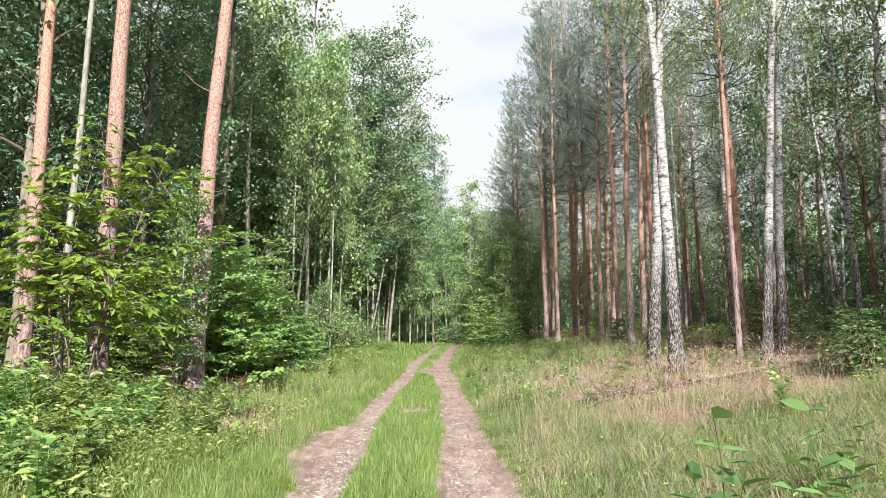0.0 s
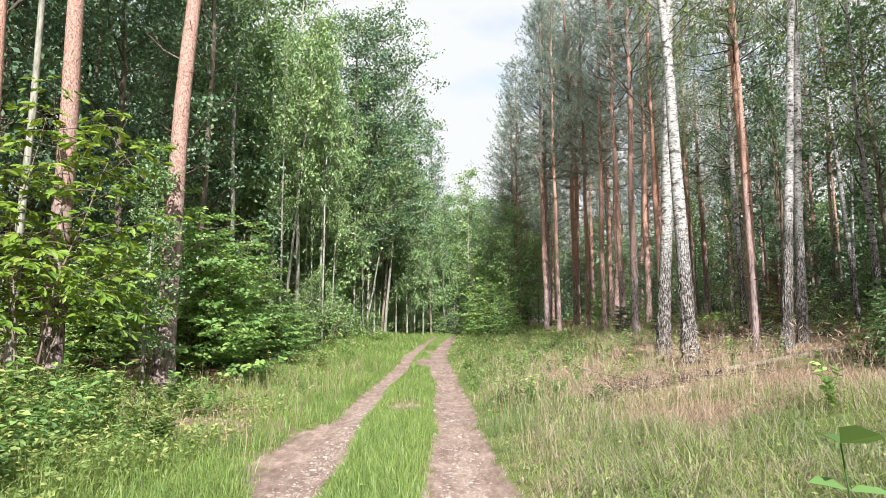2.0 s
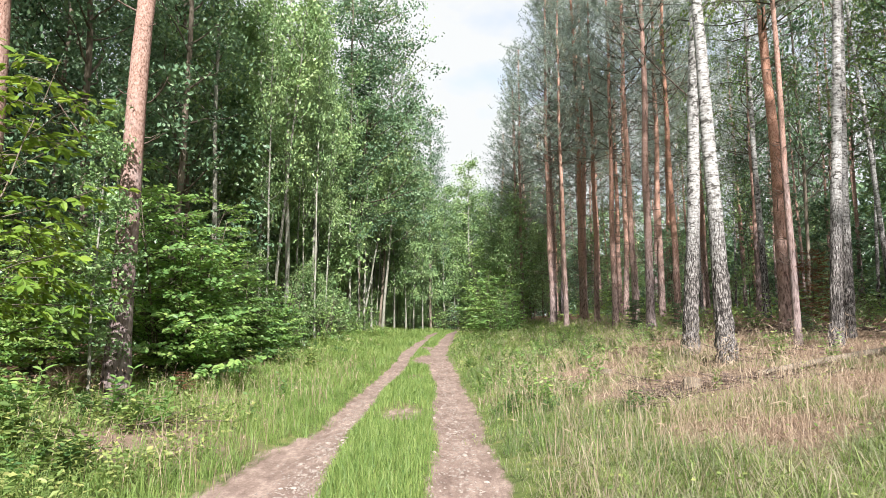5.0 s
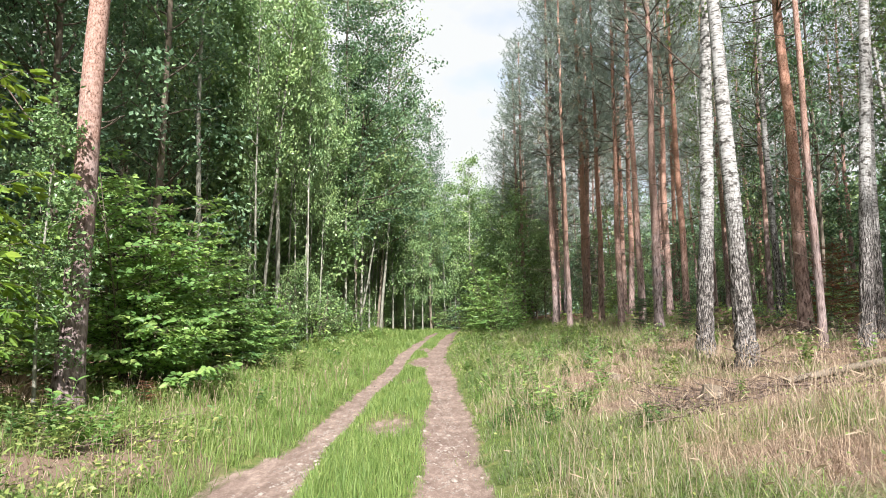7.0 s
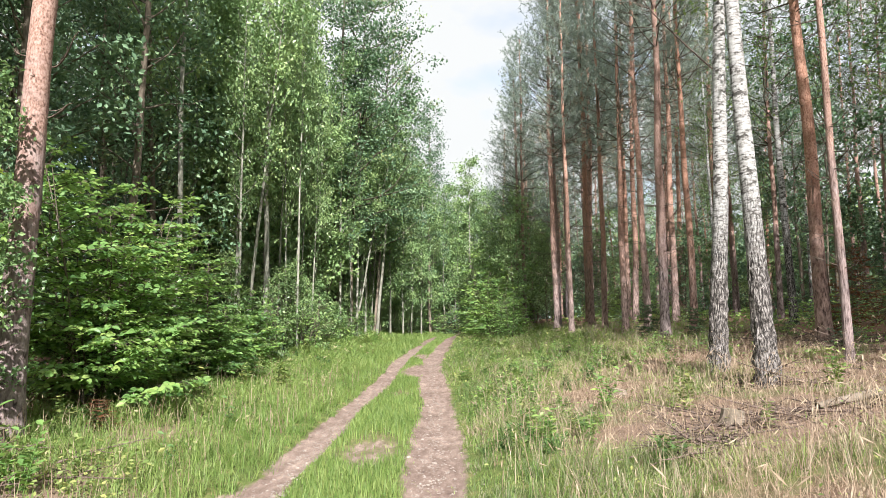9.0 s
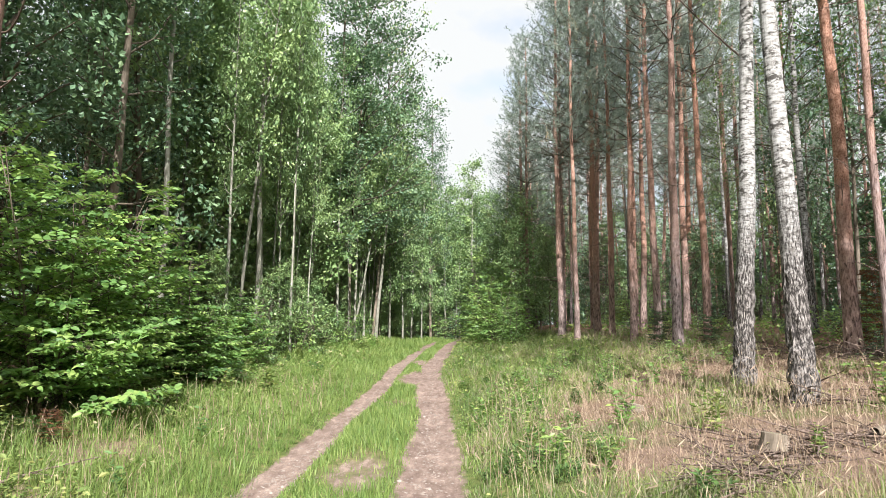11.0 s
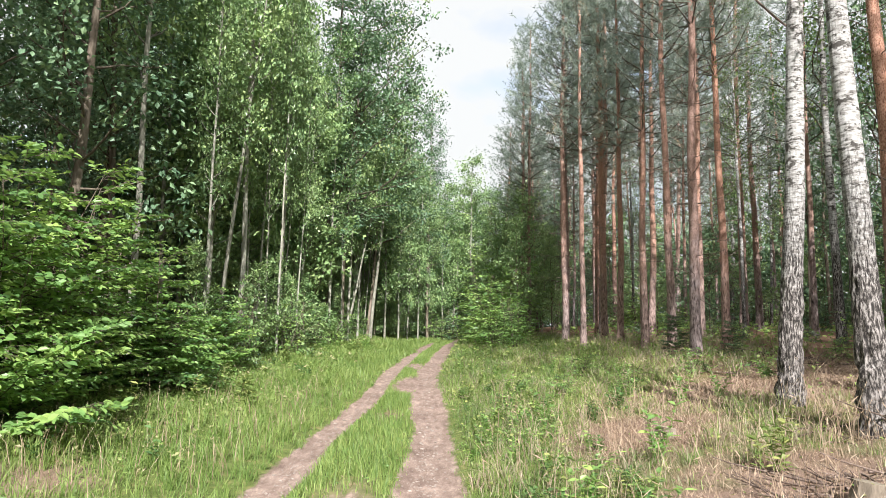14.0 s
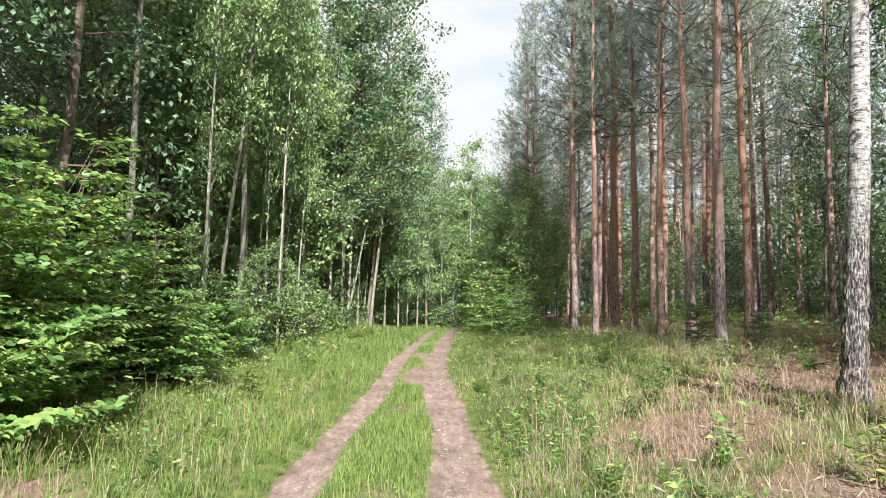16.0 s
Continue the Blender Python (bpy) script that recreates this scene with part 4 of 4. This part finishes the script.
# -- far woods that close the view
def woods_band(name, lo, hi, clumps, per, leaf, leafmat):
    c = np.stack([rng.uniform(lo[0], hi[0], clumps), rng.uniform(lo[1], hi[1], clumps), 0 * rng.random(clumps)], 1)
    c[:, 2] = land_np(c[:, 0], c[:, 1]) + rng.random(clumps) ** 1.2 * (hi[2] * (0.75 + 0.25 * np.sin(c[:, 0] * 0.5) * np.cos(c[:, 1] * 0.43)))
    V, F, tone = sprays(c, rand_dirs(clumps), per, 0.45, leaf, leaf * 0.65)
    return tagged(new(name, build_mesh(name, [(V, F, 0, tone, False)], [leafmat])), "dense dark green woods far behind the trees", "woods", kind="stuff")


woods_band("far_woods", (-42, -10, 0), (-20, 90, 17), 5200, 12, 0.5, M_OAK)
woods_band("far_woods", (25, 22, 0), (44, 90, 13), 4200, 12, 0.5, M_OAK)
woods_band("far_woods", (-30, 80, 0), (34, 94, 17), 5200, 12, 0.5, M_OAK)
woods_band("far_woods", (-30, -34, 0), (30, -24, 12), 700, 10, 0.6, M_OAK)


# ---- grass, weeds and small things ----
def blades(name, x, y, h, w, bend, tone, mat, label, category="grass", head=0.0, turn=None):
    """Grass blades in three pieces, each bent its own way."""
    n = len(x)
    z = land_np(x, y) - 0.01
    a = rng.uniform(0, 2 * np.pi, n) if turn is None else turn
    out = np.stack([np.cos(a), np.sin(a), np.zeros(n)], 1)
    b = a + np.pi / 2 + rng.normal(size=n) * 0.6
    side = np.stack([np.cos(b), np.sin(b), np.zeros(n)], 1) * (w / 2)[:, None]
    p0 = np.stack([x, y, z], 1)
    up = np.array([0, 0, 1.0])
    p1 = p0 + up * (h * 0.55)[:, None] + out * (h * bend * 0.28)[:, None]
    p2 = p0 + up * (h * (1 - 0.35 * bend ** 2))[:, None] + out * (h * bend)[:, None]
    p2[:, 2] = np.maximum(p2[:, 2], z + 0.015)
    V = np.stack([p0 - side, p0 + side, p1 + side * 0.8, p1 - side * 0.8, p2], 1).reshape(-1, 3)
    f = np.array([(0, 1, 2), (0, 2, 3), (3, 2, 4)])
    F = (np.arange(n)[:, None, None] * 5 + f[None]).reshape(-1, 3)
    ch = [(V, F, 0, np.repeat(np.clip(tone, 0, 1), 5), False)]
    if head > 0:
        d = unit(p2 - p1)
        hv, hf, ht = leaves(p2 - d * head * 0.6, d, rand_dirs(n), head, head * 0.09, tone=np.clip(tone + 0.25, 0, 1))
        ch.append((hv, hf, 0, ht, False))
    return tagged(new(name, build_mesh(name, ch, [mat])), label, category, kind="stuff")


def patchy(x, y, s=1.0):
    return 0.5 + 0.25 * np.sin(x * 1.7 * s + 0.6 * np.sin(y * 1.1 * s)) * np.cos(y * 0.9 * s + 1.3) + 0.25 * np.sin(x * 3.9 * s + y * 2.3 * s + 2.0) * np.cos(y * 3.1 * s - x)


def spread(n, x0, x1, y0, y1):
    """Places thinning out with the distance along the track."""
    y = y0 * (y1 / y0) ** rng.random(n)
    return rng.uniform(0, 1, n) * (x1(y) - x0(y)) + x0(y), y


def tufts(x, y, share=0.6, per=26, size=0.055):
    """Gathers a share of the blades into tussocks that lean outwards. Also the way in which each blade leans."""
    n = len(x)
    a = rng.uniform(0, 2 * np.pi, n)
    k = int(n * share) // per
    if k:
        pick = rng.permutation(n)[:k * per]
        cx, cy = np.repeat(x[pick[::per]], per), np.repeat(y[pick[::per]], per)
        r = np.abs(rng.normal(size=k * per)) * size * np.repeat(rng.uniform(0.6, 2.0, k), per)
        x[pick], y[pick] = cx + r * np.cos(a[pick]), cy + r * np.sin(a[pick])
        a[pick] += rng.normal(size=k * per) * 0.4
    return x, y, a


def lx(y):
    return np.interp(y, LEFT_Y, LEFT_X)


def rx(y):
    return np.interp(y, RIGHT_Y, RIGHT_X)


def sel(mask, *arrays):
    return [a[mask] for a in arrays]


# short bright grass between the ruts
x, y = spread(44000, lambda y: lx(y) + 0.1, lambda y: rx(y) - 0.1, 3.6, 56)
ok = (track_amount(x, y) < rng.uniform(0.25, 0.75, len(x))) & (dryness(x, y) < rng.uniform(0.1, 0.9, len(x)))
x, y = sel(ok, x, y)
n = len(x)
far = np.maximum(1, y / 10)
blades("strip_grass", x, y, rng.uniform(0.09, 0.25, n) * (0.7 + 0.6 * patchy(x, y)) * np.clip(1.15 - track_amount(x, y) * 1.5 - 0.75 * np.clip(1.6 - np.abs(x - lx(y)) / 0.3, 0, 1), 0.22, 1), rng.uniform(0.005, 0.009, n) * far, rng.uniform(0.1, 0.7, n),
       rng.random(n) * 0.7 + 0.25 * patchy(x, y, 2), M_GRASS, "fresh green grass on the ridge between the ruts")
# left verge
x, y = spread(76000, lambda y: np.full_like(y, -5.6) + np.clip((y - 25) * 0.03, 0, 1), lambda y: lx(y) - 0.15, 3.6, 60)
ok = (track_amount(x, y) < rng.uniform(0.2, 0.7, len(x))) & (dryness(x, y) < rng.uniform(0.15, 1.0, len(x)))
x, y = sel(ok, x, y)
x, y, way = tufts(x, y, 0.55)
n = len(x)
far = np.maximum(1, y / 10)
blades("verge_grass", x, y, rng.uniform(0.10, 0.36, n) * (0.6 + 0.8 * patchy(x, y)) * np.clip((-1.0 - x + lx(y) + 2.0) / 1.6, 0.4, 1.0), rng.uniform(0.004, 0.008, n) * far, rng.uniform(0.2, 1.2, n),
       np.clip(rng.random(n) * 0.55 + 0.45 * patchy(x, y) - 0.14, 0, 1), M_GRASS, "long green grass on the verge", turn=way)
# right verge, paler and longer
x, y = spread(118000, lambda y: rx(y) + 0.2, lambda y: np.full_like(y, 7.6) + np.clip((y - 14) * 0.25, 0, 2.2) - np.clip((y - 28) * 0.3, 0, 5.0), 3.3, 60)
green = np.clip((2.6 - x) / 1.2, 0, 1) * np.clip((y - 9) / 4, 0, 1) + np.clip((y - 16.5) / 3, 0, 1) * np.clip((6.5 - x) / 1.5, 0, 1)
ok = (track_amount(x, y) < rng.uniform(0.2, 0.7, len(x))) & (dryness(x, y) < rng.uniform(0.05, 0.6, len(x)))
x, y, green = sel(ok, x, y, green)
x, y, way = tufts(x, y, 0.65)
n = len(x)
far = np.maximum(1, y / 10)
low = np.clip((x - rx(y)) / 0.9, 0.35, 1)
tone = np.clip(rng.random(n) * 0.45 + 0.8 * patchy(x, y, 0.8) - 0.08 + 0.12 * np.clip(x - 1.5, 0, 1.5) - 0.35 * np.clip(green, 0, 1) - 0.08 * np.clip((9.5 - y) / 3, 0, 1), 0, 1)
isgreen = rng.random(n) < np.clip(green, 0, 1) * 0.85 + 0.15 + 0.12 * np.clip((9.5 - y) / 3, 0, 1)
for flag, mat, nm, lab in ((isgreen, M_GRASS, "verge_grass", "long green grass on the bank"), (~isgreen, M_VERGE, "pale_grass", "pale green and straw-coloured grass on the bank")):
    xx, yy, ff, ll, tt, ww = sel(flag, x, y, far, low, tone, way)
    k = len(xx)
    blades(nm, xx, yy, rng.uniform(0.12, 0.40, k) * (0.45 + 1.1 * patchy(xx, yy, 1.3)) * ll * (1 - 0.6 * np.clip(dryness(xx, yy) * 2, 0, 1)), rng.uniform(0.004, 0.007, k) * ff, rng.uniform(0.3, 1.4, k) + 0.4 * np.clip((10 - yy) / 4, 0, 1), tt, mat, lab, turn=ww)
# thinner growth behind the start of the walk
x, y = rng.uniform(-5.5, 7.0, 26000), rng.uniform(-9, 3.6, 26000)
ok = track_amount(x, y) < rng.uniform(0.2, 0.6, len(x))
x, y = sel(ok, x, y)
x, y, way = tufts(x, y, 0.6)
n = len(x)
blades("verge_grass", x, y, rng.uniform(0.12, 0.35, n), rng.uniform(0.006, 0.011, n), rng.uniform(0.2, 1.2, n), np.clip(rng.random(n) * 0.5 + 0.5 * patchy(x, y), 0, 1), M_GRASS, "green grass along the track", turn=way)
# tall straw stalks with seed heads
x, y = spread(2600, lambda y: rx(y) + 0.6, lambda y: np.full_like(y, 6.6) - np.clip((y - 16) * 0.2, 0, 3), 8.0, 18.5)
ok = patchy(x, y, 0.9) > rng.uniform(0.1, 0.9, len(x))
x, y = sel(ok, x, y)
n = len(x)
blades("straw_stalks", x, y, rng.uniform(0.35, 0.75, n), rng.uniform(0.003, 0.0045, n) * np.maximum(1, y / 10), rng.uniform(0.1, 0.6, n), rng.random(n), M_STRAW, "tall dry grass stalks with seed heads", head=0.09)
x, y = spread(700, lambda y: rx(y) + 0.9, lambda y: np.full_like(y, 7.0) - np.clip((y - 16) * 0.2, 0, 3), 7.0, 22)
n = len(x)
blades("straw_stalks", x, y, rng.uniform(0.6, 1.1, n), rng.uniform(0.003, 0.004, n) * np.maximum(1, y / 10), rng.uniform(0.5, 1.0, n), rng.random(n) * 0.5 + 0.5, M_STRAW, "long arching dry grass stalks", head=0.1)
x, y = spread(700, lambda y: np.full_like(y, -4.6), lambda y: lx(y) - 0.5, 8.0, 24)
n = len(x)
blades("straw_stalks", x, y, rng.uniform(0.3, 0.6, n), rng.uniform(0.004, 0.006, n) * np.maximum(1, y / 10), rng.uniform(0.1, 0.6, n), rng.random(n), M_STRAW, "tall dry grass stalks with seed heads", head=0.07)
# matted dead grass and needles on the bare places
x, y = spread(120000, lambda y: np.where(rng.random(len(y)) < 0.1, -4.6, 1.6), lambda y: np.full_like(y, 10.5), 7.5, 25)
ok = (dryness(x, y) > rng.uniform(0.05, 0.6, len(x))) & (track_amount(x, y) < 0.3)
x, y = sel(ok, x, y)
n = len(x)
blades("dead_grass", x, y, rng.uniform(0.05, 0.16, n) * np.clip(np.hypot((x - 3.9) / 1.7, (y - 12.8) / 1.7) - 0.3, 0.45, 1), rng.uniform(0.004, 0.007, n) * np.maximum(1, y / 10), rng.uniform(0.7, 2.2, n), rng.random(n), M_STRAW, "matted dead grass and needle litter")


# low yellow-green turf at the edge of the bare bank
n = 5200
x, y = 2.35 + rng.normal(size=n) * 0.62, 11.7 + rng.normal(size=n) * 0.38
blades("turf", x, y, rng.uniform(0.04, 0.12, n), rng.uniform(0.004, 0.007, n) * 1.2, rng.uniform(0.2, 1.2, n), np.clip(0.45 + 0.5 * rng.random(n), 0, 0.86), M_GRASS, "short yellow-green turf on the bank")
# a withered fern by the nearest pine
n = 420
a = rng.uniform(0, 2 * np.pi, n)
x, y = -5.35 + np.cos(a) * rng.uniform(0, 0.12, n), 12.6 + np.sin(a) * rng.uniform(0, 0.12, n)
blades("dead_fern", x, y, rng.uniform(0.25, 0.6, n), rng.uniform(0.008, 0.016, n), rng.uniform(0.5, 1.2, n), rng.random(n), M_STRAW, "withered tan fern beside the pine", "fern", turn=a)

# small herb leaves mixed into the grass
def herb_leaves(name, n, x0, x1, y0, y1, size, high, mat, label):
    x, y = spread(n, x0, x1, y0, y1)
    ok = (track_amount(x, y) < 0.2) & (dryness(x, y) < rng.uniform(0.1, 0.9, n)) & (patchy(x, y, 1.4) > rng.uniform(0.2, 0.8, n))
    x, y = sel(ok, x, y)
    k = len(x)
    c = np.stack([x, y, land_np(x, y) + rng.uniform(0.03, 1, k) * high * (0.5 + patchy(x, y))], 1)
    s = size * rng.uniform(0.6, 1.3, k) * np.maximum(1, y / 11)
    V, F, tone = leaves(c, rand_dirs(k) * np.array([1, 1, 0.4]), unit(rng.normal(size=(k, 3)) * 0.6 + np.array([0, 0, 1.0])), s, s * 0.55)
    tagged(new(name, build_mesh(name, [(V, F, 0, tone, False)], [mat])), label, "herbs", kind="stuff")


herb_leaves("weed_carpet", 30000, lambda y: np.full_like(y, -6.5), lambda y: np.full_like(y, -2.3), 4.0, 12, 0.06, 0.32, M_WEED, "carpet of leafy yellow-green weeds on the verge")
herb_leaves("verge_herbs", 20000, lambda y: np.full_like(y, -6.0), lambda y: np.minimum(lx(y) - 0.5, -2.6), 4.0, 45, 0.045, 0.2, M_GRASS, "low yellow-green herbs among the verge grass")
herb_leaves("bank_herbs", 18000, lambda y: rx(y) + 0.5, lambda y: np.full_like(y, 7.5) - np.clip((y - 20) * 0.12, 0, 3.4), 4.0, 45, 0.04, 0.26, M_WEED, "low green herbs among the bank grass")
herb_leaves("forest_herbs", 9000, lambda y: np.full_like(y, 6.5), lambda y: np.full_like(y, 18.0), 13.0, 48, 0.06, 0.3, M_BUSH, "green herbs scattered over the forest floor")
herb_leaves("forest_herbs", 9000, lambda y: np.full_like(y, -14.0), lambda y: np.full_like(y, -5.0), 8.0, 48, 0.06, 0.3, M_OAK, "green herbs scattered over the forest floor")
herb_leaves("ridge_herbs", 4000, lambda y: lx(y) + 0.3, lambda y: rx(y) - 0.3, 4.0, 40, 0.035, 0.08, M_BUSH, "small leaves among the ridge grass")


# -- weeds
def weed_meshes(height, stems, leaf, leafmat, pairs=7, name="weed"):
    ch, c, d = [], [], []
    for k in range(stems):
        a = rng.uniform(0, 6.28)
        q, rr = limb((rng.normal() * 0.06, rng.normal() * 0.06, -0.03), (0.25 * math.cos(a), 0.25 * math.sin(a), 1), height * rng.uniform(0.6, 1.1), 0.006, 0.08, 0.1, 5)
        ch.append((*tube(q, rr, 3), 0, None, True))
        for i in range(pairs):
            t = 0.2 + 0.8 * i / (pairs - 1)
            p = np.array([np.interp(t * 5, np.arange(6), q[:, j]) for j in range(3)])
            b = i * 1.57 + a
            for sgn in (0, np.pi):
                c.append(p)
                d.append((math.cos(b + sgn), math.sin(b + sgn), rng.uniform(-0.1, 0.6)))
    c, d = np.array(c), np.array(d)
    n = len(c)
    V, F, tone = leaves(c, d, unit(rng.normal(size=(n, 3)) * 0.3 + np.array([0, 0, 1.0])), leaf * rng.uniform(0.6, 1.2, n), leaf * 0.5 * rng.uniform(0.7, 1.2, n), shape=6)
    return build_mesh(name + "_stems", ch, [leafmat]), build_mesh(name + "_leaves", [(V, F, 0, tone, False)], [leafmat])


WEED = ("stemwork", "foliage")
WEEDS = [kind_of("weed_plant", weed_meshes(h, s, lf, m), "leafy yellow-green weed growing in the verge", "weed", "weeds of the verge", WEED) for h, s, lf, m in ((0.5, 6, 0.11, M_WEED), (0.38, 7, 0.09, M_WEED), (0.6, 5, 0.12, M_BUSH), (0.35, 8, 0.10, M_DARKWEED))]
for _ in range(210):
    yy = 4.2 * (11.5 / 4.2) ** rng.random()
    xx = rng.uniform(-6.2, -2.5 - 0.05 * yy)
    if track_amount(xx, yy) < 0.1 and (dryness(np.array(xx), np.array(yy)) < 0.4 or rng.random() < 0.25):
        WEEDS[rng.integers(4)].put(xx, yy, scale=rng.uniform(0.6, 1.2))
for _ in range(50):
    yy = rng.uniform(10, 40)
    WEEDS[rng.integers(4)].put(rng.uniform(-5.0, -3.2) + max(0, yy - 25) * 0.03, yy, scale=rng.uniform(0.6, 1.3))
for _ in range(105):
    WEEDS[rng.choice([0, 1, 2, 2, 3])].put(rng.uniform(0.85, 2.4), 12.5 * (36 / 12.5) ** rng.random(), scale=rng.uniform(0.4, 0.9))
for _ in range(30):
    WEEDS[rng.choice([0, 2, 3])].put(rng.uniform(2.2, 7.5), rng.uniform(7, 27), scale=rng.uniform(0.5, 1.1))
TALL = kind_of("tall_herb", weed_meshes(0.9, 3, 0.17, M_DARKWEED, 6, "herb"), "tall dark green herb with broad pointed leaves", "herb", "tall herbs in the verge", WEED)
for x, y, s in ((1.36, 3.1, 0.95), (2.0, 3.3, 0.85), (1.55, 2.75, 0.75), (2.6, 4.2, 0.6), (-2.9, 15.4, 0.5), (-2.6, 12.4, 0.45)):
    TALL.put(x, y, scale=s)
for x, y, s in ((6.6, 8.4, 0.75), (7.4, 7.4, 0.8), (6.3, 7.0, 0.5), (1.7, 21.5, 0.35), (1.5, 17.5, 0.3), (3.0, 22.0, 0.45), (4.2, 21.0, 0.5), (3.9, 24.5, 0.5), (6.0, 22.6, 0.5)):
    SCRUB[1].put(x, y, scale=s)


# -- brush pile, stump and fallen pole
def stick_mesh(L, r):
    q, rr = limb((0, 0, 0), (1, 0, 0), L, r, 0.12, 0.0, 6)
    q[:, 2] *= 0.3
    ch = [(*tube(q, rr, 5), 0, None, True)]
    for _ in range(3):
        k = rng.integers(1, 5)
        q2, r2 = limb(q[k], (0.6, rng.normal(), 0.25), L * 0.3, r * 0.5, 0.15, 0.0, 3)
        ch.append((*tube(q2, r2, 4), 0, None, True))
    return build_mesh("stick", ch, [M_TWIG])


STICKS = [stick_mesh(rng.uniform(0.2, 0.75), rng.uniform(0.006, 0.016)) for _ in range(6)] + [stick_mesh(rng.uniform(0.8, 1.15), rng.uniform(0.012, 0.018)) for _ in range(2)]


def brush_pile(cx, cy, rad, count, high, label):
    root = tagged(new("brush_pile"), label, "brush pile", "brush piles on the bank")
    root.matrix_basis = pose(cx, cy, land(cx, cy))
    for k in range(count):
        a, r = rng.uniform(0, 6.28), rad * math.sqrt(rng.random())
        px, py = r * math.cos(a), r * math.sin(a)
        ob = part("stick", STICKS[k % 8], root)
        ob.matrix_basis = pose(px, py, land(cx + px, cy + py) - land(cx, cy) + 0.015 + high * rng.random() * (1 - r / rad), 0, rng.normal() * 9, rng.uniform(0, 360))
    return root


brush_pile(4.1, 12.9, 0.9, 64, 0.10, "loose pile of dead brown branches on the bank")
brush_pile(3.0, 11.7, 0.5, 44, 0.2, "small heap of dead twigs lying in dry grass")
brush_pile(6.0, 15.2, 1.3, 50, 0.10, "dead branches strewn round the birch feet")
brush_pile(5.0, 12.1, 0.8, 24, 0.06, "dry brushwood and litter heaped on the bank")
brush_pile(9.2, 19.0, 1.8, 90, 0.3, "rust-brown heap of brushwood under the pines")
brush_pile(8.2, 22.5, 2.0, 50, 0.15, "dead branches strewn on the forest floor")
brush_pile(-4.2, 11.4, 0.9, 34, 0.10, "dead twigs lying by the foot of the pine")


def stump(x, y, r, h):
    pts = np.array([(0, 0, -0.1), (0, 0, 0.02), (0, 0, h * 0.6), (0.005, 0, h)])
    v, f = tube(pts, np.array([1.35, 1.25, 1.02, 1.0]) * r, 18)
    v = roughen(v, 0.02, 14.0, 0.5)
    body = build_mesh("stump_body", [(v, f, 0, None, False)], [M_GREYBARK])
    ring = np.concatenate([v[-18:], [[0.005, 0, h + 0.012]]])
    cut = build_mesh("stump_cut", [(ring, np.stack([np.arange(18), (np.arange(18) + 1) % 18, np.full(18, 18)], 1), 0, None, False)], [M_WOOD])
    ob = thing("tree_stump", [("body", body, "rough grey bark"), ("cut_face", cut, "weathered pale sawn face")], "low sawn tree stump in the dry grass", "tree stump", "stumps on the bank")
    ob.matrix_basis = pose(x, y, land(x, y), 2, 3, 20)


stump(3.45, 16.6, 0.14, 0.13)
stump(3.85, 12.9, 0.13, 0.17)
stump(-4.55, 12.3, 0.14, 0.22)
q = np.array([(4.7, 12.6, 0), (5.6, 12.9, 0), (6.6, 13.15, 0), (7.9, 13.5, 0)])
q[:, 2] = [land(a, b) + 0.08 for a, b, _ in q]
tagged(new("fallen_pole", build_mesh("fallen_pole", [(*tube(q, [0.045, 0.05, 0.055, 0.06], 9), 0, None, True)], [M_GREYBARK])), "barkless grey pole lying on the bank", "fallen log")


# -- gravel and stones in the ruts
def stone_chunk(c, s):
    o = np.array([(1, 0, 0), (0, 1, 0), (-1, 0, 0), (0, -1, 0), (0, 0, 0.6), (0, 0, -0.5)])
    n = len(c)
    v = o[None] * s[:, None, None] * rng.uniform(0.6, 1.3, (n, 6, 3)) + c[:, None]
    f = np.array([(0, 1, 4), (1, 2, 4), (2, 3, 4), (3, 0, 4), (1, 0, 5), (2, 1, 5), (3, 2, 5), (0, 3, 5)])
    return v.reshape(-1, 3), (np.arange(n)[:, None, None] * 6 + f[None]).reshape(-1, 3), 0, None, False


yy = 4.0 * (40 / 4.0) ** rng.random(6500)
left = rng.random(len(yy)) < 0.55
xx = np.where(left, lx(yy) + rng.normal(size=len(yy)) * 0.16 + 0.08, rx(yy) - 0.05 + rng.normal(size=len(yy)) * 0.17)
c = np.stack([xx, yy, land_np(xx, yy)], 1)
tagged(new("gravel", build_mesh("gravel", [stone_chunk(c, rng.uniform(0.006, 0.022, len(c)))], [M_STONE])), "pale gravel lying in the wheel ruts", "gravel", kind="stuff")


def stone_mesh():
    bm = bmesh.new()
    bmesh.ops.create_icosphere(bm, subdivisions=1, radius=1.0)
    k = rng.uniform(0, 50)
    for v in bm.verts:
        v.co *= 1 + 0.35 * noise.noise(v.co * 1.2 + Vector((k, 0, 0)))
        v.co.z *= 0.5
    me = bpy.data.meshes.new("stone")
    bm.to_mesh(me)
    bm.free()
    me.materials.append(M_STONE)
    return me


STONES = [stone_mesh() for _ in range(6)]
for k in range(200):
    y = 4.2 * (26 / 4.2) ** rng.random()
    x = lx(y) + 0.08 + rng.normal() * 0.14 if rng.random() < 0.6 else rx(y) - 0.06 + rng.normal() * 0.15
    ob = part("stone", STONES[k % 6], ground)
    s = rng.uniform(0.018, 0.045)
    ob.matrix_basis = pose(x, y, land(x, y) + s * 0.1, 0, 0, rng.uniform(0, 360)) @ Matrix.Diagonal((s, s * rng.uniform(0.6, 1), s * 0.8, 1))
